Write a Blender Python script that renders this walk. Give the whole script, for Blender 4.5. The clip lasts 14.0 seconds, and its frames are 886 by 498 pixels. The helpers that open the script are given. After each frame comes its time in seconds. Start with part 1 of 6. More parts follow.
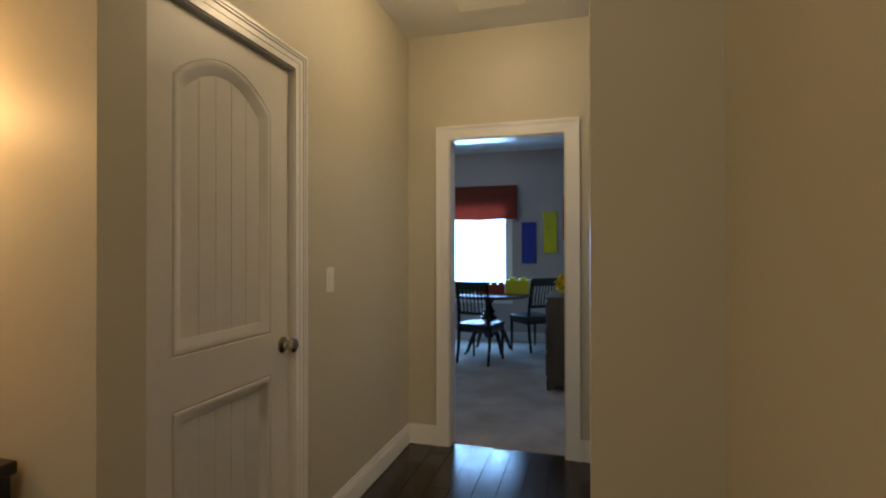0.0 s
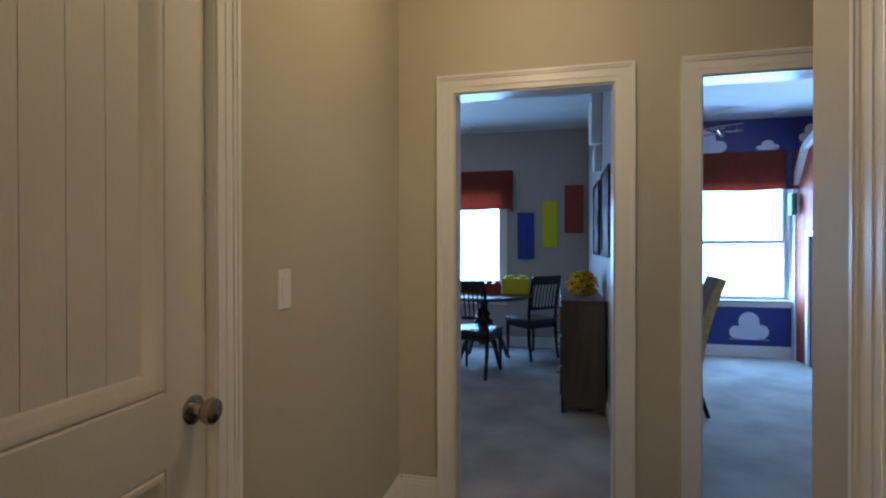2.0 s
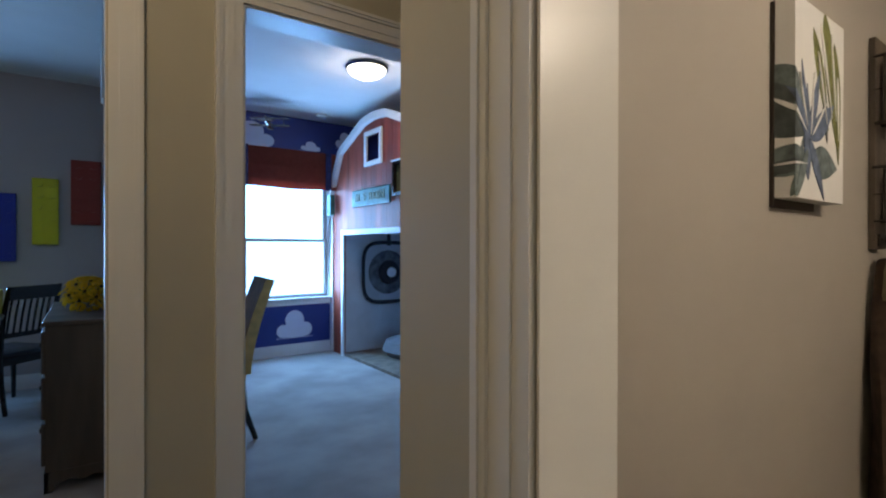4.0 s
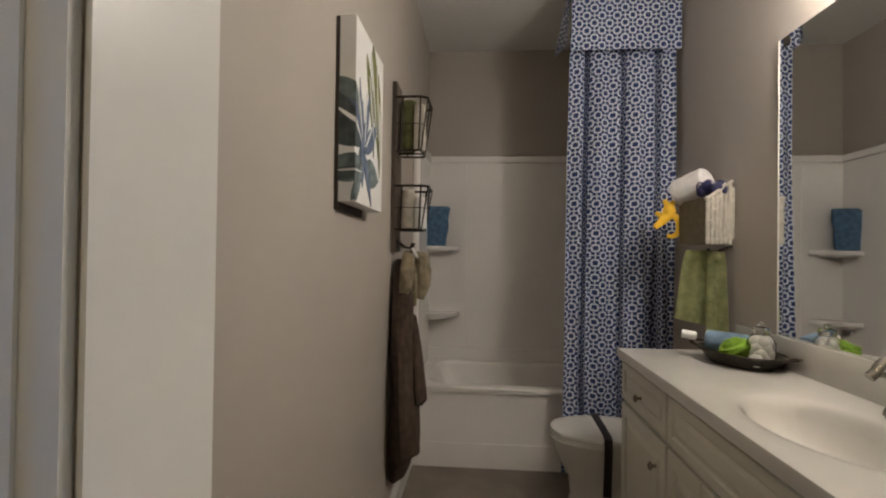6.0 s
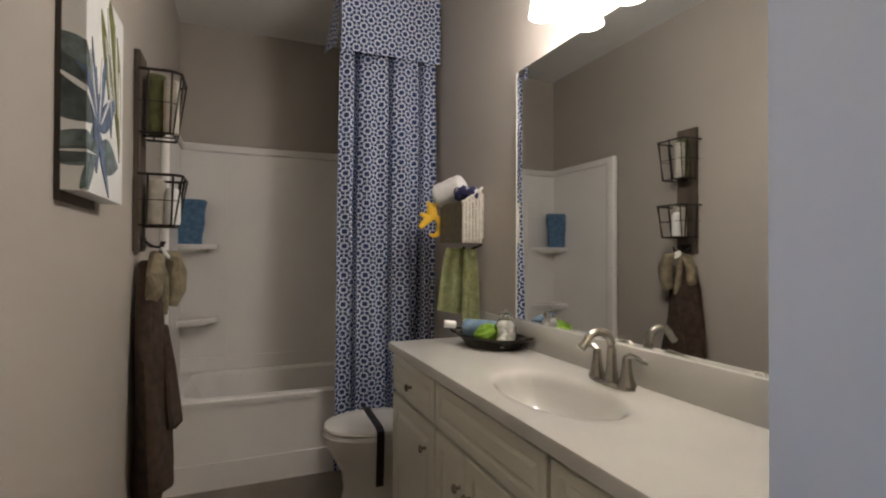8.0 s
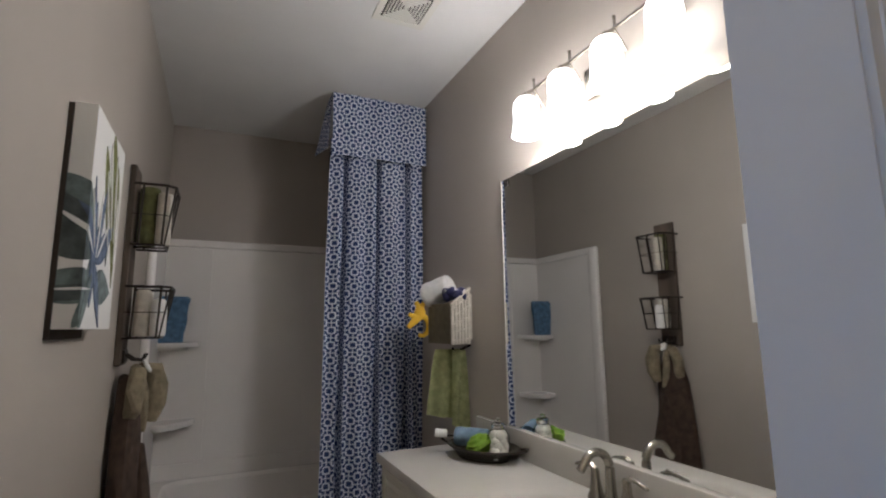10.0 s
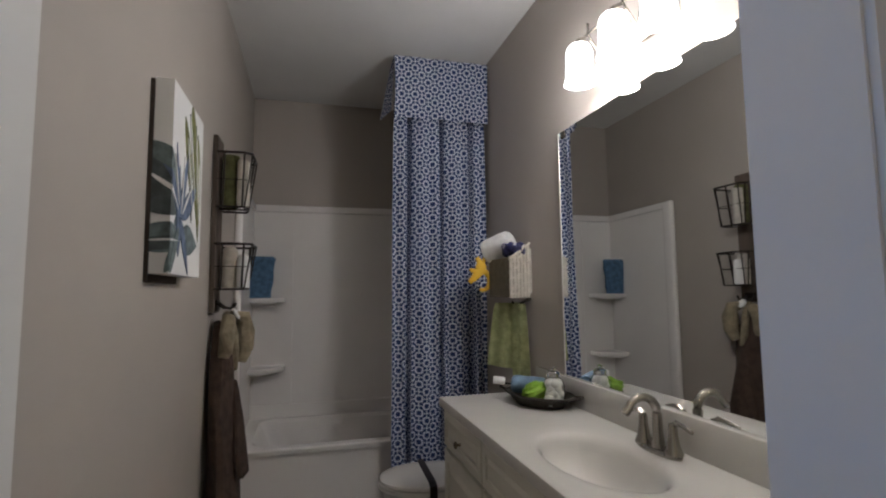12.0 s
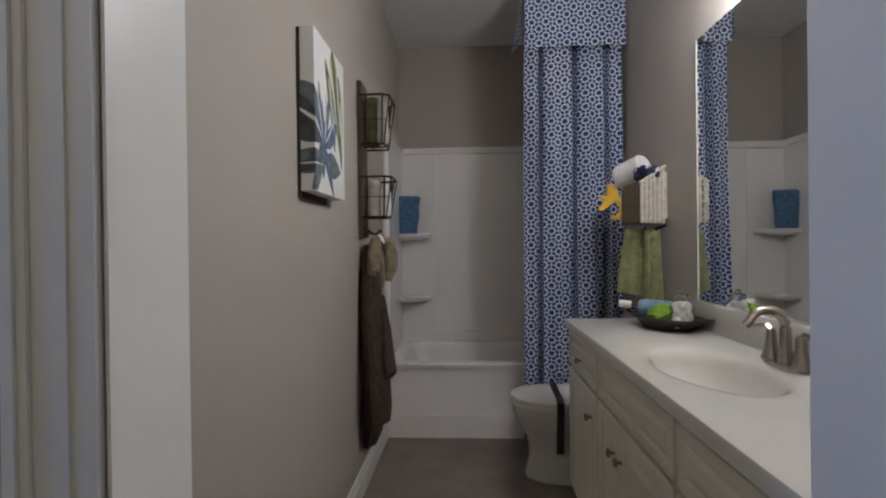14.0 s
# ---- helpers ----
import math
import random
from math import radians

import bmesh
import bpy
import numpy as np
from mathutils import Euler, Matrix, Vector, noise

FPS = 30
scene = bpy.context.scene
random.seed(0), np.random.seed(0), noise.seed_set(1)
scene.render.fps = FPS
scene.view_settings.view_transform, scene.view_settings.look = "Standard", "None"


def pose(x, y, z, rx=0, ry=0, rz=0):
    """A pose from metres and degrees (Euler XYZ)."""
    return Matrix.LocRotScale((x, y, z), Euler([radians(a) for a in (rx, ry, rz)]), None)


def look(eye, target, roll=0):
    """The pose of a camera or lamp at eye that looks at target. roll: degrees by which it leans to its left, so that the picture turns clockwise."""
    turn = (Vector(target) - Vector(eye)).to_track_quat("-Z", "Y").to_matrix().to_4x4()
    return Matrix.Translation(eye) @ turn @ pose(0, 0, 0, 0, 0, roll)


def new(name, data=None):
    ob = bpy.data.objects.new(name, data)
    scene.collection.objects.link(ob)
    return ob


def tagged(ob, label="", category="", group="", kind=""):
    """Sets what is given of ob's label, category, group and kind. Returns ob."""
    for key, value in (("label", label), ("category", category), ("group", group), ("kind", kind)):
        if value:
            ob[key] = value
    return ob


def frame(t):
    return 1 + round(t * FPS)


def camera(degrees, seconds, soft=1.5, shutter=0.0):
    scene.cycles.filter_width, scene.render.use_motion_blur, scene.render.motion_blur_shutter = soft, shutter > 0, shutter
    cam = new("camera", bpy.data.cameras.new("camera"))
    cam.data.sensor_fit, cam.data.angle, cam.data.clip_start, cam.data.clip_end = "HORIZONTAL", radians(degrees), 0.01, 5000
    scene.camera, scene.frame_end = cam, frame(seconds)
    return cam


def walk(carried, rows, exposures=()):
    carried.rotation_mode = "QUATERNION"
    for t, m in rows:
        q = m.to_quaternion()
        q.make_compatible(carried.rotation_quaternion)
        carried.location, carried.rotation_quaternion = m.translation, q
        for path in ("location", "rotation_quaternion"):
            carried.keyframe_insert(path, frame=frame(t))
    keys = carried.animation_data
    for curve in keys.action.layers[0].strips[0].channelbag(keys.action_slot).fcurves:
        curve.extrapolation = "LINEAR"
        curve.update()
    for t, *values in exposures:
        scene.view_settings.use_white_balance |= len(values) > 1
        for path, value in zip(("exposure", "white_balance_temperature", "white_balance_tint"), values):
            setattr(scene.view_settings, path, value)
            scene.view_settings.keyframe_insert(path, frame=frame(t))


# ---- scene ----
cam = camera(84.0, 14.0, soft=2.1)
PATH = [
    (0, (0.071, -0.033, 1.292), (-0.482, 1.889, 1.302), -0.1),
    (0.5, (-0.076, 0.096, 1.302), (-0.649, 2.012, 1.301), -0.0),
    (1, (-0.153, 0.302, 1.295), (-0.723, 2.219, 1.285), -0.2),
    (1.5, (-0.216, 0.526, 1.3), (-0.764, 2.449, 1.286), -0.1),
    (2, (-0.298, 0.744, 1.285), (-0.752, 2.692, 1.273), -0.1),
    (2.5, (-0.291, 0.936, 1.276), (-0.393, 2.934, 1.26), -0.2),
    (3, (-0.215, 1.187, 1.295), (0.044, 3.17, 1.271), -0.1),
    (3.5, (-0.162, 1.338, 1.296), (0.409, 3.254, 1.272), 0.1),
    (4, (-0.087, 1.452, 1.25), (1.083, 3.074, 1.242), 0.1),
    (4.2, (-0.036, 1.489, 1.231), (1.311, 2.967, 1.235), 0.6),
    (6.3, (0.038, 1.586, 1.237), (2.037, 1.53, 1.255), 0.7),
    (6.5, (0.044, 1.578, 1.239), (2.035, 1.384, 1.256), 0.7),
    (7, (0.064, 1.553, 1.234), (2.022, 1.142, 1.249), 0.5),
    (7.5, (0.056, 1.594, 1.227), (1.964, 0.992, 1.247), 0.5),
    (8, (0.06, 1.624, 1.242), (1.909, 0.861, 1.26), 0.2),
    (8.5, (0.049, 1.634, 1.302), (1.855, 0.774, 1.315), -0.2),
    (9, (0.047, 1.66, 1.343), (1.821, 0.753, 1.512), -0.2),
    (9.2, (0.048, 1.672, 1.364), (1.813, 0.758, 1.582), -0.4),
    (11.3, (0.02, 1.625, 1.377), (1.882, 0.993, 1.745), -0.2),
    (11.5, (-0.001, 1.617, 1.368), (1.884, 1.025, 1.676), -0.3),
    (12, (-0.041, 1.587, 1.323), (1.883, 1.068, 1.497), -0.6),
    (12.5, (-0.094, 1.54, 1.264), (1.854, 1.093, 1.319), -0.7),
    (13, (-0.12, 1.512, 1.24), (1.845, 1.139, 1.221), -0.7),
    (13.5, (-0.14, 1.457, 1.2), (1.852, 1.279, 1.182), -0.8),
    (14, (-0.16, 1.464, 1.198), (1.837, 1.568, 1.187), -0.7),
]
EXPOSURES = [
    (0, 0.04, 8300, 10),
    (1.2, 0.14, 8200, 10),
    (2.0, 0.00, 7700, 10),
    (2.5, -0.12, 7600, 10),
    (3.5, -0.27, 7600, 10),
    (4.2, -0.34, 7400, 10),
    (6.5, -0.14, 6350, 9),
    (8.5, -0.12, 6200, 10),
    (9.2, -0.28, 5900, 10),
    (11.5, -0.60, 5750, 10),
    (12.5, -0.50, 5700, 10),
    (14, -0.32, 5600, 10),
]
walk(cam, [(t, look(e, g, r)) for t, e, g, r in PATH], EXPOSURES)


# world, sun, lights, exposure
def light_area(name, m, sx, sy, watts, col, spread=180):
    d = bpy.data.lights.new(name, "AREA")
    d.shape, d.size, d.size_y, d.energy, d.color, d.spread = "RECTANGLE", sx, sy, watts, col, radians(spread)
    ob = new(name, d)
    ob.matrix_world = m
    return ob


def light_point(name, p, watts, col, r=0.05):
    d = bpy.data.lights.new(name, "POINT")
    d.energy, d.color, d.shadow_soft_size = watts, col, r
    ob = new(name, d)
    ob.location = p
    return ob


WORLD = bpy.data.worlds.new("sky")
scene.world = WORLD
WORLD.use_nodes = True
wn = WORLD.node_tree.nodes
sky = wn.new("ShaderNodeTexSky")
sky.sky_type, sky.sun_disc = "NISHITA", False
sky.sun_elevation, sky.sun_rotation = radians(48), radians(200)
WORLD.node_tree.links.new(sky.outputs[0], wn["Background"].inputs[0])
wn["Background"].inputs[1].default_value = 0.12
sd = bpy.data.lights.new("sun", "SUN")
sd.energy, sd.angle, sd.color = 3.0, radians(0.5), (1, 0.95, 0.88)
sun = new("sun", sd)
sun.matrix_world = look((0, 0, 8), (Vector((0, 0, 8)) - Vector((math.sin(radians(200)) * math.cos(radians(48)), math.cos(radians(200)) * math.cos(radians(48)), math.sin(radians(48))))))


WARM, DAY, BATHL = (1.0, 0.62, 0.30), (0.17, 0.45, 1.0), (1.0, 0.90, 0.82)
light_area("daylight_playroom_window", look((-1.47, 7.04, 1.32), (-1.47, 2, 0.9)), 0.9, 1.25, 76, DAY)
light_area("daylight_bedroom_window", look((1.78, 7.04, 1.32), (1.78, 2, 0.9)), 0.9, 1.25, 125, DAY)
light_point("bedroom_ceiling_bulb", (1.78, 5.12, 2.60), 8, (1, 0.9, 0.8), 0.1)
light_point("playroom_ceiling_bulb", (-1.52, 5.36, 2.60), 2.0, (1, 0.9, 0.8), 0.1)
light_point("landing_lamp_bulb", (-1.42, 0.60, 1.66), 6, WARM, 0.06)
# added hall fill, its place chosen to even out the wall brightness
light_point("hall_ceiling_bulb", (-0.39, 2.15, 2.56), 11, (1.0, 0.80, 0.55), 0.1)
# added warm fill over the landing, with no fixture of its own
light_area("hall_ceiling_lamp_glow", look((-0.5, -0.5, 2.66), (-0.5, -0.5, 0)), 0.3, 0.3, 9.5, (1.0, 0.80, 0.56))
# unseen cool fill before the solid south wall; no window is built there
light_area("daylight_landing_window", look((-1.2, -2.25, 1.5), (-0.9, 0, 1.3)), 0.9, 1.2, 8, (0.55, 0.78, 1.0))
for bx, bw in ((0.875, 1.2), (1.087, 3.6), (1.300, 7.5), (1.513, 10.5)):
    light_point("vanity_bulb", (bx, 0.64, 2.15), bw, BATHL, 0.045)


# materials
def mat(name, col, rough=0.6, metal=0.0, vary=0.08, scale=6.0, bump=0.0, bscale=60.0, emit=0.0, spec=0.5, col2=None, rand=0.0, aniso=None):
    m = bpy.data.materials.new(name)
    m.use_nodes = True
    nt = m.node_tree
    n, l = nt.nodes, nt.links
    b = n["Principled BSDF"]
    b.inputs["Roughness"].default_value = rough
    b.inputs["Metallic"].default_value = metal
    b.inputs["Specular IOR Level"].default_value = spec
    tc = n.new("ShaderNodeTexCoord")
    mp = n.new("ShaderNodeMapping")
    l.new(tc.outputs["Object"], mp.inputs[0])
    if aniso:
        mp.inputs["Scale"].default_value = aniso
    no = n.new("ShaderNodeTexNoise")
    no.inputs["Scale"].default_value, no.inputs["Detail"].default_value = scale, 6
    l.new(mp.outputs[0], no.inputs[0])
    mix = n.new("ShaderNodeMix")
    mix.data_type = "RGBA"
    c2 = col2 or tuple(c * (1 - vary * 2.2) for c in col)
    c1 = col if col2 else tuple(min(1, c * (1 + vary)) for c in col)
    mix.inputs[6].default_value, mix.inputs[7].default_value = (*c1, 1), (*c2, 1)
    ramp = n.new("ShaderNodeMapRange")
    ramp.inputs[1].default_value, ramp.inputs[2].default_value = 0.2, 0.8
    ramp.interpolation_type = "SMOOTHSTEP"
    l.new(no.outputs[0], ramp.inputs[0])
    l.new(ramp.outputs[0], mix.inputs[0])
    out = mix.outputs[2]
    if rand:
        oi = n.new("ShaderNodeObjectInfo")
        hs = n.new("ShaderNodeHueSaturation")
        mr = n.new("ShaderNodeMapRange")
        mr.inputs[3].default_value, mr.inputs[4].default_value = 1 - rand, 1 + rand
        l.new(oi.outputs["Random"], mr.inputs[0])
        l.new(mr.outputs[0], hs.inputs["Value"])
        l.new(out, hs.inputs["Color"])
        out = hs.outputs[0]
    l.new(out, b.inputs["Base Color"])
    if emit:
        l.new(out, b.inputs["Emission Color"])
        b.inputs["Emission Strength"].default_value = emit
    if bump:
        nb = n.new("ShaderNodeTexNoise")
        nb.inputs["Scale"].default_value, nb.inputs["Detail"].default_value = bscale, 4
        l.new(mp.outputs[0], nb.inputs[0])
        bp = n.new("ShaderNodeBump")
        bp.inputs["Strength"].default_value, bp.inputs["Distance"].default_value = bump, 0.004
        l.new(nb.outputs[0], bp.inputs["Height"])
        l.new(bp.outputs[0], b.inputs["Normal"])
        if vary < 0.02:
            return m
        rr = n.new("ShaderNodeMapRange")
        rr.inputs[3].default_value, rr.inputs[4].default_value = max(0.03, rough - rough * 0.12), min(1, rough * 1.12)
        l.new(no.outputs[0], rr.inputs[0])
        l.new(rr.outputs[0], b.inputs["Roughness"])
    return m


M_WALL = mat("tan_wall_paint", (0.475, 0.435, 0.335), 0.55, vary=0.03, scale=1.3, bump=0.05, bscale=220)
M_BWALL = mat("greige_wall_paint", (0.430, 0.388, 0.342), 0.55, vary=0.03, scale=1.3, bump=0.12, bscale=220)
M_PWALL = mat("grey_wall_paint", (0.39, 0.345, 0.33), 0.6, vary=0.03, scale=1.3, bump=0.12, bscale=220)
M_BLUE = mat("royal_blue_wall_paint", (0.012, 0.03, 0.19), 0.5, vary=0.05, scale=1.5, bump=0.12, bscale=220)
M_CEIL = mat("ceiling_paint", (0.74, 0.73, 0.71), 0.85, vary=0.03, scale=2, bump=0.3, bscale=150)
M_TRIM = mat("white_gloss_trim_paint", (0.73, 0.715, 0.68), 0.28, vary=0.0, scale=3, bump=0.05, bscale=90)
M_DOOR = mat("white_door_paint", (0.66, 0.63, 0.57), 0.36, vary=0.012, scale=3, bump=0.12, bscale=260, aniso=(1, 1, 0.15))
M_CARPET = mat("grey_beige_carpet", (0.36, 0.33, 0.31), 0.95, vary=0.14, scale=2.2, bump=1.0, bscale=420, spec=0.1)
M_FLOORW = mat("dark_espresso_wood", (0.022, 0.014, 0.010), 0.16, vary=0.25, scale=5, bump=0.1, bscale=40, aniso=(8, 1, 1), rand=0.25)
M_VINYL = mat("brown_stone_vinyl", (0.22, 0.185, 0.15), 0.4, vary=0.2, scale=5, bump=0.15, bscale=60, col2=(0.15, 0.12, 0.10))


# mesh helpers
def bm_box(bm, x0, y0, z0, x1, y1, z1, bevel=0.0, seg=1):
    r = bmesh.ops.create_cube(bm, size=1.0, matrix=Matrix.Translation(((x0 + x1) / 2, (y0 + y1) / 2, (z0 + z1) / 2)) @ Matrix.Diagonal((abs(x1 - x0), abs(y1 - y0), abs(z1 - z0), 1)))
    if bevel:
        es = list({e for v in r["verts"] for e in v.link_edges})
        bmesh.ops.bevel(bm, geom=es, offset=bevel, segments=seg, affect="EDGES", profile=0.5)
    return bm


def box(*a, **k):
    return bm_box(bmesh.new(), *a, **k)


def tube(bm, p, q, r0, r1=None, seg=10, caps=True):
    p, q = Vector(p), Vector(q)
    d = q - p
    m = Matrix.Translation((p + q) / 2) @ d.to_track_quat("Z", "Y").to_matrix().to_4x4()
    bmesh.ops.create_cone(bm, cap_ends=caps, segments=seg, radius1=r0, radius2=r0 if r1 is None else r1, depth=d.length, matrix=m)
    return bm


def pipe(bm, pts, r, seg=8):
    """A smooth tube through points; r is a number or one per point."""
    pts = [Vector(p) for p in pts]
    rs = r if isinstance(r, (list, tuple)) else [r] * len(pts)
    rings = []
    up = Vector((0, 0, 1))
    for i, p in enumerate(pts):
        d = (pts[min(i + 1, len(pts) - 1)] - pts[max(i - 1, 0)]).normalized()
        a = d.cross(up)
        a = (a if a.length > 0.05 else d.cross(Vector((1, 0, 0)))).normalized()
        if rings and a.dot(last) < 0:
            a = -a
        last = a
        b = d.cross(a)
        rings.append([bm.verts.new(p + (a * math.cos(t) + b * math.sin(t)) * rs[i]) for t in [2 * math.pi * k / seg for k in range(seg)]])
    for u, v in zip(rings, rings[1:]):
        for k in range(seg):
            bm.faces.new((u[k], u[(k + 1) % seg], v[(k + 1) % seg], v[k]))
    bm.faces.new(rings[0]), bm.faces.new(rings[-1][::-1])
    bmesh.ops.recalc_face_normals(bm, faces=bm.faces)
    return bm


def lathe(bm, prof, c=(0, 0, 0), seg=20, sx=1.0, sy=1.0):
    """Profile of (radius, height) turned round z."""
    rings = []
    for r, z in prof:
        rings.append([bm.verts.new((c[0] + r * sx * math.cos(2 * math.pi * k / seg), c[1] + r * sy * math.sin(2 * math.pi * k / seg), c[2] + z)) for k in range(seg)])
    for u, v in zip(rings, rings[1:]):
        for k in range(seg):
            bm.faces.new((u[k], u[(k + 1) % seg], v[(k + 1) % seg], v[k]))
    for ring, (r, z) in ((rings[0], prof[0]), (rings[-1], prof[-1])):
        if r > 1e-5:
            bm.faces.new(ring)
    bmesh.ops.remove_doubles(bm, verts=bm.verts, dist=1e-6)
    bmesh.ops.recalc_face_normals(bm, faces=bm.faces)
    return bm


def prism(bm, pts, axis, a, b):
    """A flat outline, given in the two other axes, pushed from a to b along axis."""
    def at(u, v, w):
        return {"x": (w, u, v), "y": (u, w, v), "z": (u, v, w)}[axis]
    lo = [bm.verts.new(at(u, v, a)) for u, v in pts]
    hi = [bm.verts.new(at(u, v, b)) for u, v in pts]
    n = len(pts)
    for k in range(n):
        bm.faces.new((lo[k], lo[(k + 1) % n], hi[(k + 1) % n], hi[k]))
    bm.faces.new(lo[::-1]), bm.faces.new(hi)
    bmesh.ops.recalc_face_normals(bm, faces=bm.faces)
    return bm


def thing(name, label, category, at=(0, 0, 0), rz=0.0, group=""):
    ob = new(name)
    ob.empty_display_size = 0.05
    ob.matrix_world = pose(*at, 0, 0, rz)
    return tagged(ob, label, category, group)


def part(name, bm, material, parent=None, label="", kind="", smooth=False, category="", group=""):
    me = bpy.data.meshes.new(name)
    bm.normal_update()
    bm.to_mesh(me)
    bm.free()
    me.materials.append(material)
    if smooth:
        me.shade_smooth()
        me.set_sharp_from_angle(angle=radians(35))
    ob = new(name, me)
    ob.parent = parent
    return tagged(ob, label, category, group, kind)


def structure(name, bm, material, label=""):
    return part(name, bm, material, None, label, "structure")


# floors, ceilings, walls
H = 2.74
structure("floor_hall", box(-3.1, -2.4, -0.12, 1.47, 3.18, -0.006), M_FLOORW, "dark wood subfloor of the hall")
structure("floor_carpet", box(-3.2, 3.18, -0.12, 4.3, 7.2, 0.0), M_CARPET, "grey beige cut pile carpet in the two far rooms")
structure("floor_bath", box(0.43, 0.42, -0.12, 3.78, 1.995, 0.0), M_VINYL, "brown stone look vinyl bathroom floor")
structure("ceiling_hall", box(-3.1, -2.4, H, 1.47, 3.24, H + 0.12), M_CEIL, "flat white painted hall ceiling")
structure("ceiling_rooms", box(-3.2, 3.24, H, 4.3, 7.2, H + 0.12), M_CEIL, "flat white painted ceiling of the far rooms")
structure("ceiling_bath", box(1.47, 0.42, H, 3.78, 2.10, H + 0.12), M_CEIL, "flat white painted bathroom ceiling")

b = box(-1.20, 0.90, 0, -1.08, 0.985, H)
bm_box(b, -1.20, 0.985, 2.045, -1.08, 1.745, H)
bm_box(b, -1.20, 1.745, 0, -1.08, 3.12, H)
structure("wall_hall_west", b, M_WALL, "tan painted hall wall with a closet door")
structure("wall_closet_back", box(-1.30, 0.90, 0, -1.205, 1.85, 2.3), M_WALL, "plain wall behind the closet door")
b = box(-3.2, 3.12, 0, -0.79, 3.24, H)
bm_box(b, -0.79, 3.12, 2.03, -0.045, 3.24, H)
bm_box(b, -0.045, 3.12, 0, 0.322, 3.24, H)
bm_box(b, 0.322, 3.12, 2.03, 1.085, 3.24, H)
bm_box(b, 1.085, 3.12, 0, 4.3, 3.24, H)
structure("wall_hall_north", b, M_WALL, "tan painted wall with two doorways")
b = box(0.30, 0.42, 0, 0.43, 1.065, H)
bm_box(b, 0.30, 1.065, 2.03, 0.43, 1.815, H)
bm_box(b, 0.30, 1.815, 0, 0.43, 2.10, H)
structure("wall_bath_west", b, M_WALL, "tan painted wall with the bathroom doorway")
structure("wall_bath_north", box(0.43, 1.995, 0, 3.78, 2.10, H), M_BWALL, "greige painted bathroom wall")
structure("wall_bath_south", box(0.43, 0.42, 0, 3.66, 0.54, H), M_BWALL, "greige painted bathroom wall behind the mirror")
structure("wall_bath_east", box(3.66, 0.42, 0, 3.78, 1.995, H), M_BWALL, "greige painted bathroom wall above the bathtub")
structure("wall_alcove_east", box(1.35, 2.10, 0, 1.47, 3.12, H), M_WALL, "tan painted end wall")
b = box(-3.1, 0.775, 0, -0.934, 0.90, H)
bm_box(b, 0.08, 0.775, 0, 0.30, 0.90, H)
structure("wall_hall_opening", b, M_WALL, "tan painted wall with a plain wide opening")
structure("wall_landing_east", box(0.30, -2.4, 0, 0.42, 0.42, H), M_WALL, "tan painted wall")
b = box(0.27, -2.28, 0, 0.30, 0.775, H)
structure("wall_landing_lining", b, M_WALL, "tan painted wall face")
structure("wall_landing_south", box(-3.1, -2.4, 0, 0.30, -2.28, H), M_WALL, "tan painted wall")
structure("wall_landing_west", box(-3.22, -2.4, 0, -3.1, 0.90, H), M_WALL, "tan painted wall")


def wall_with_window(name, x0, x1, wx0, wx1, wz0, wz1, material, label):
    b = box(x0, 7.07, 0, wx0, 7.20, H)
    bm_box(b, wx0, 7.07, 0, wx1, 7.20, wz0)
    bm_box(b, wx0, 7.07, wz1, wx1, 7.20, H)
    bm_box(b, wx1, 7.07, 0, x1, 7.20, H)
    return structure(name, b, material, label)


W1, W2 = (-1.95, -1.0), (1.29, 2.27)
wall_with_window("wall_playroom_north", -3.2, 0.12, *W1, 0.62, 2.0, M_PWALL, "grey painted playroom wall with a window")
wall_with_window("wall_bedroom_north", 0.12, 4.3, *W2, 0.66, 2.0, M_BLUE, "royal blue painted bedroom wall with a window")
structure("wall_playroom_east", box(0.07, 3.24, 0, 0.12, 7.07, H), M_PWALL, "grey painted playroom wall")
structure("wall_bedroom_west", box(0.12, 3.24, 0, 0.18, 7.07, H), M_BLUE, "royal blue painted bedroom wall")
structure("wall_playroom_west", box(-3.2, 3.24, 0, -3.1, 7.07, H), M_PWALL, "grey painted playroom wall")
structure("wall_bedroom_east", box(4.1, 3.24, 0, 4.3, 7.07, H), M_BLUE, "royal blue painted bedroom wall")
M_SKYB = mat("pale_overcast_haze", (0.18, 0.46, 1.0), 1.0, vary=0.0, emit=9.0, spec=0.0)
structure("backdrop", box(-14, 16, -3, 14, 16.1, 9), M_SKYB, "bright hazy sky and distance outside")
M_GRASS = mat("lawn", (0.07, 0.10, 0.04), 0.9, vary=0.3, scale=3, bump=1, bscale=60)
structure("ground", box(-600, 7.4, -0.5, 600, 1000, -0.35), M_GRASS, "lawn outside the windows")

M_FABW = mat("grey_brown_wood", (0.085, 0.065, 0.05), 0.45, vary=0.3, scale=6, bump=0.25, bscale=40, aniso=(1, 1, 0.15))
M_DARK = mat("black_brown_lacquer", (0.018, 0.014, 0.012), 0.22, vary=0.2, scale=6, bump=0.1)
M_SEAT = mat("black_leatherette", (0.02, 0.02, 0.022), 0.25, vary=0.1, scale=20, bump=0.3, bscale=200)
M_NICKEL = mat("brushed_nickel", (0.40, 0.38, 0.34), 0.26, metal=1.0, vary=0.04, scale=30, bump=0.05, bscale=300)
M_KNOB = mat("aged_satin_nickel", (0.43, 0.38, 0.31), 0.25, metal=1.0, vary=0.08, scale=30)
M_WIRE = mat("dark_bronze_wire", (0.035, 0.028, 0.022), 0.5, metal=0.6, vary=0.2, scale=30)
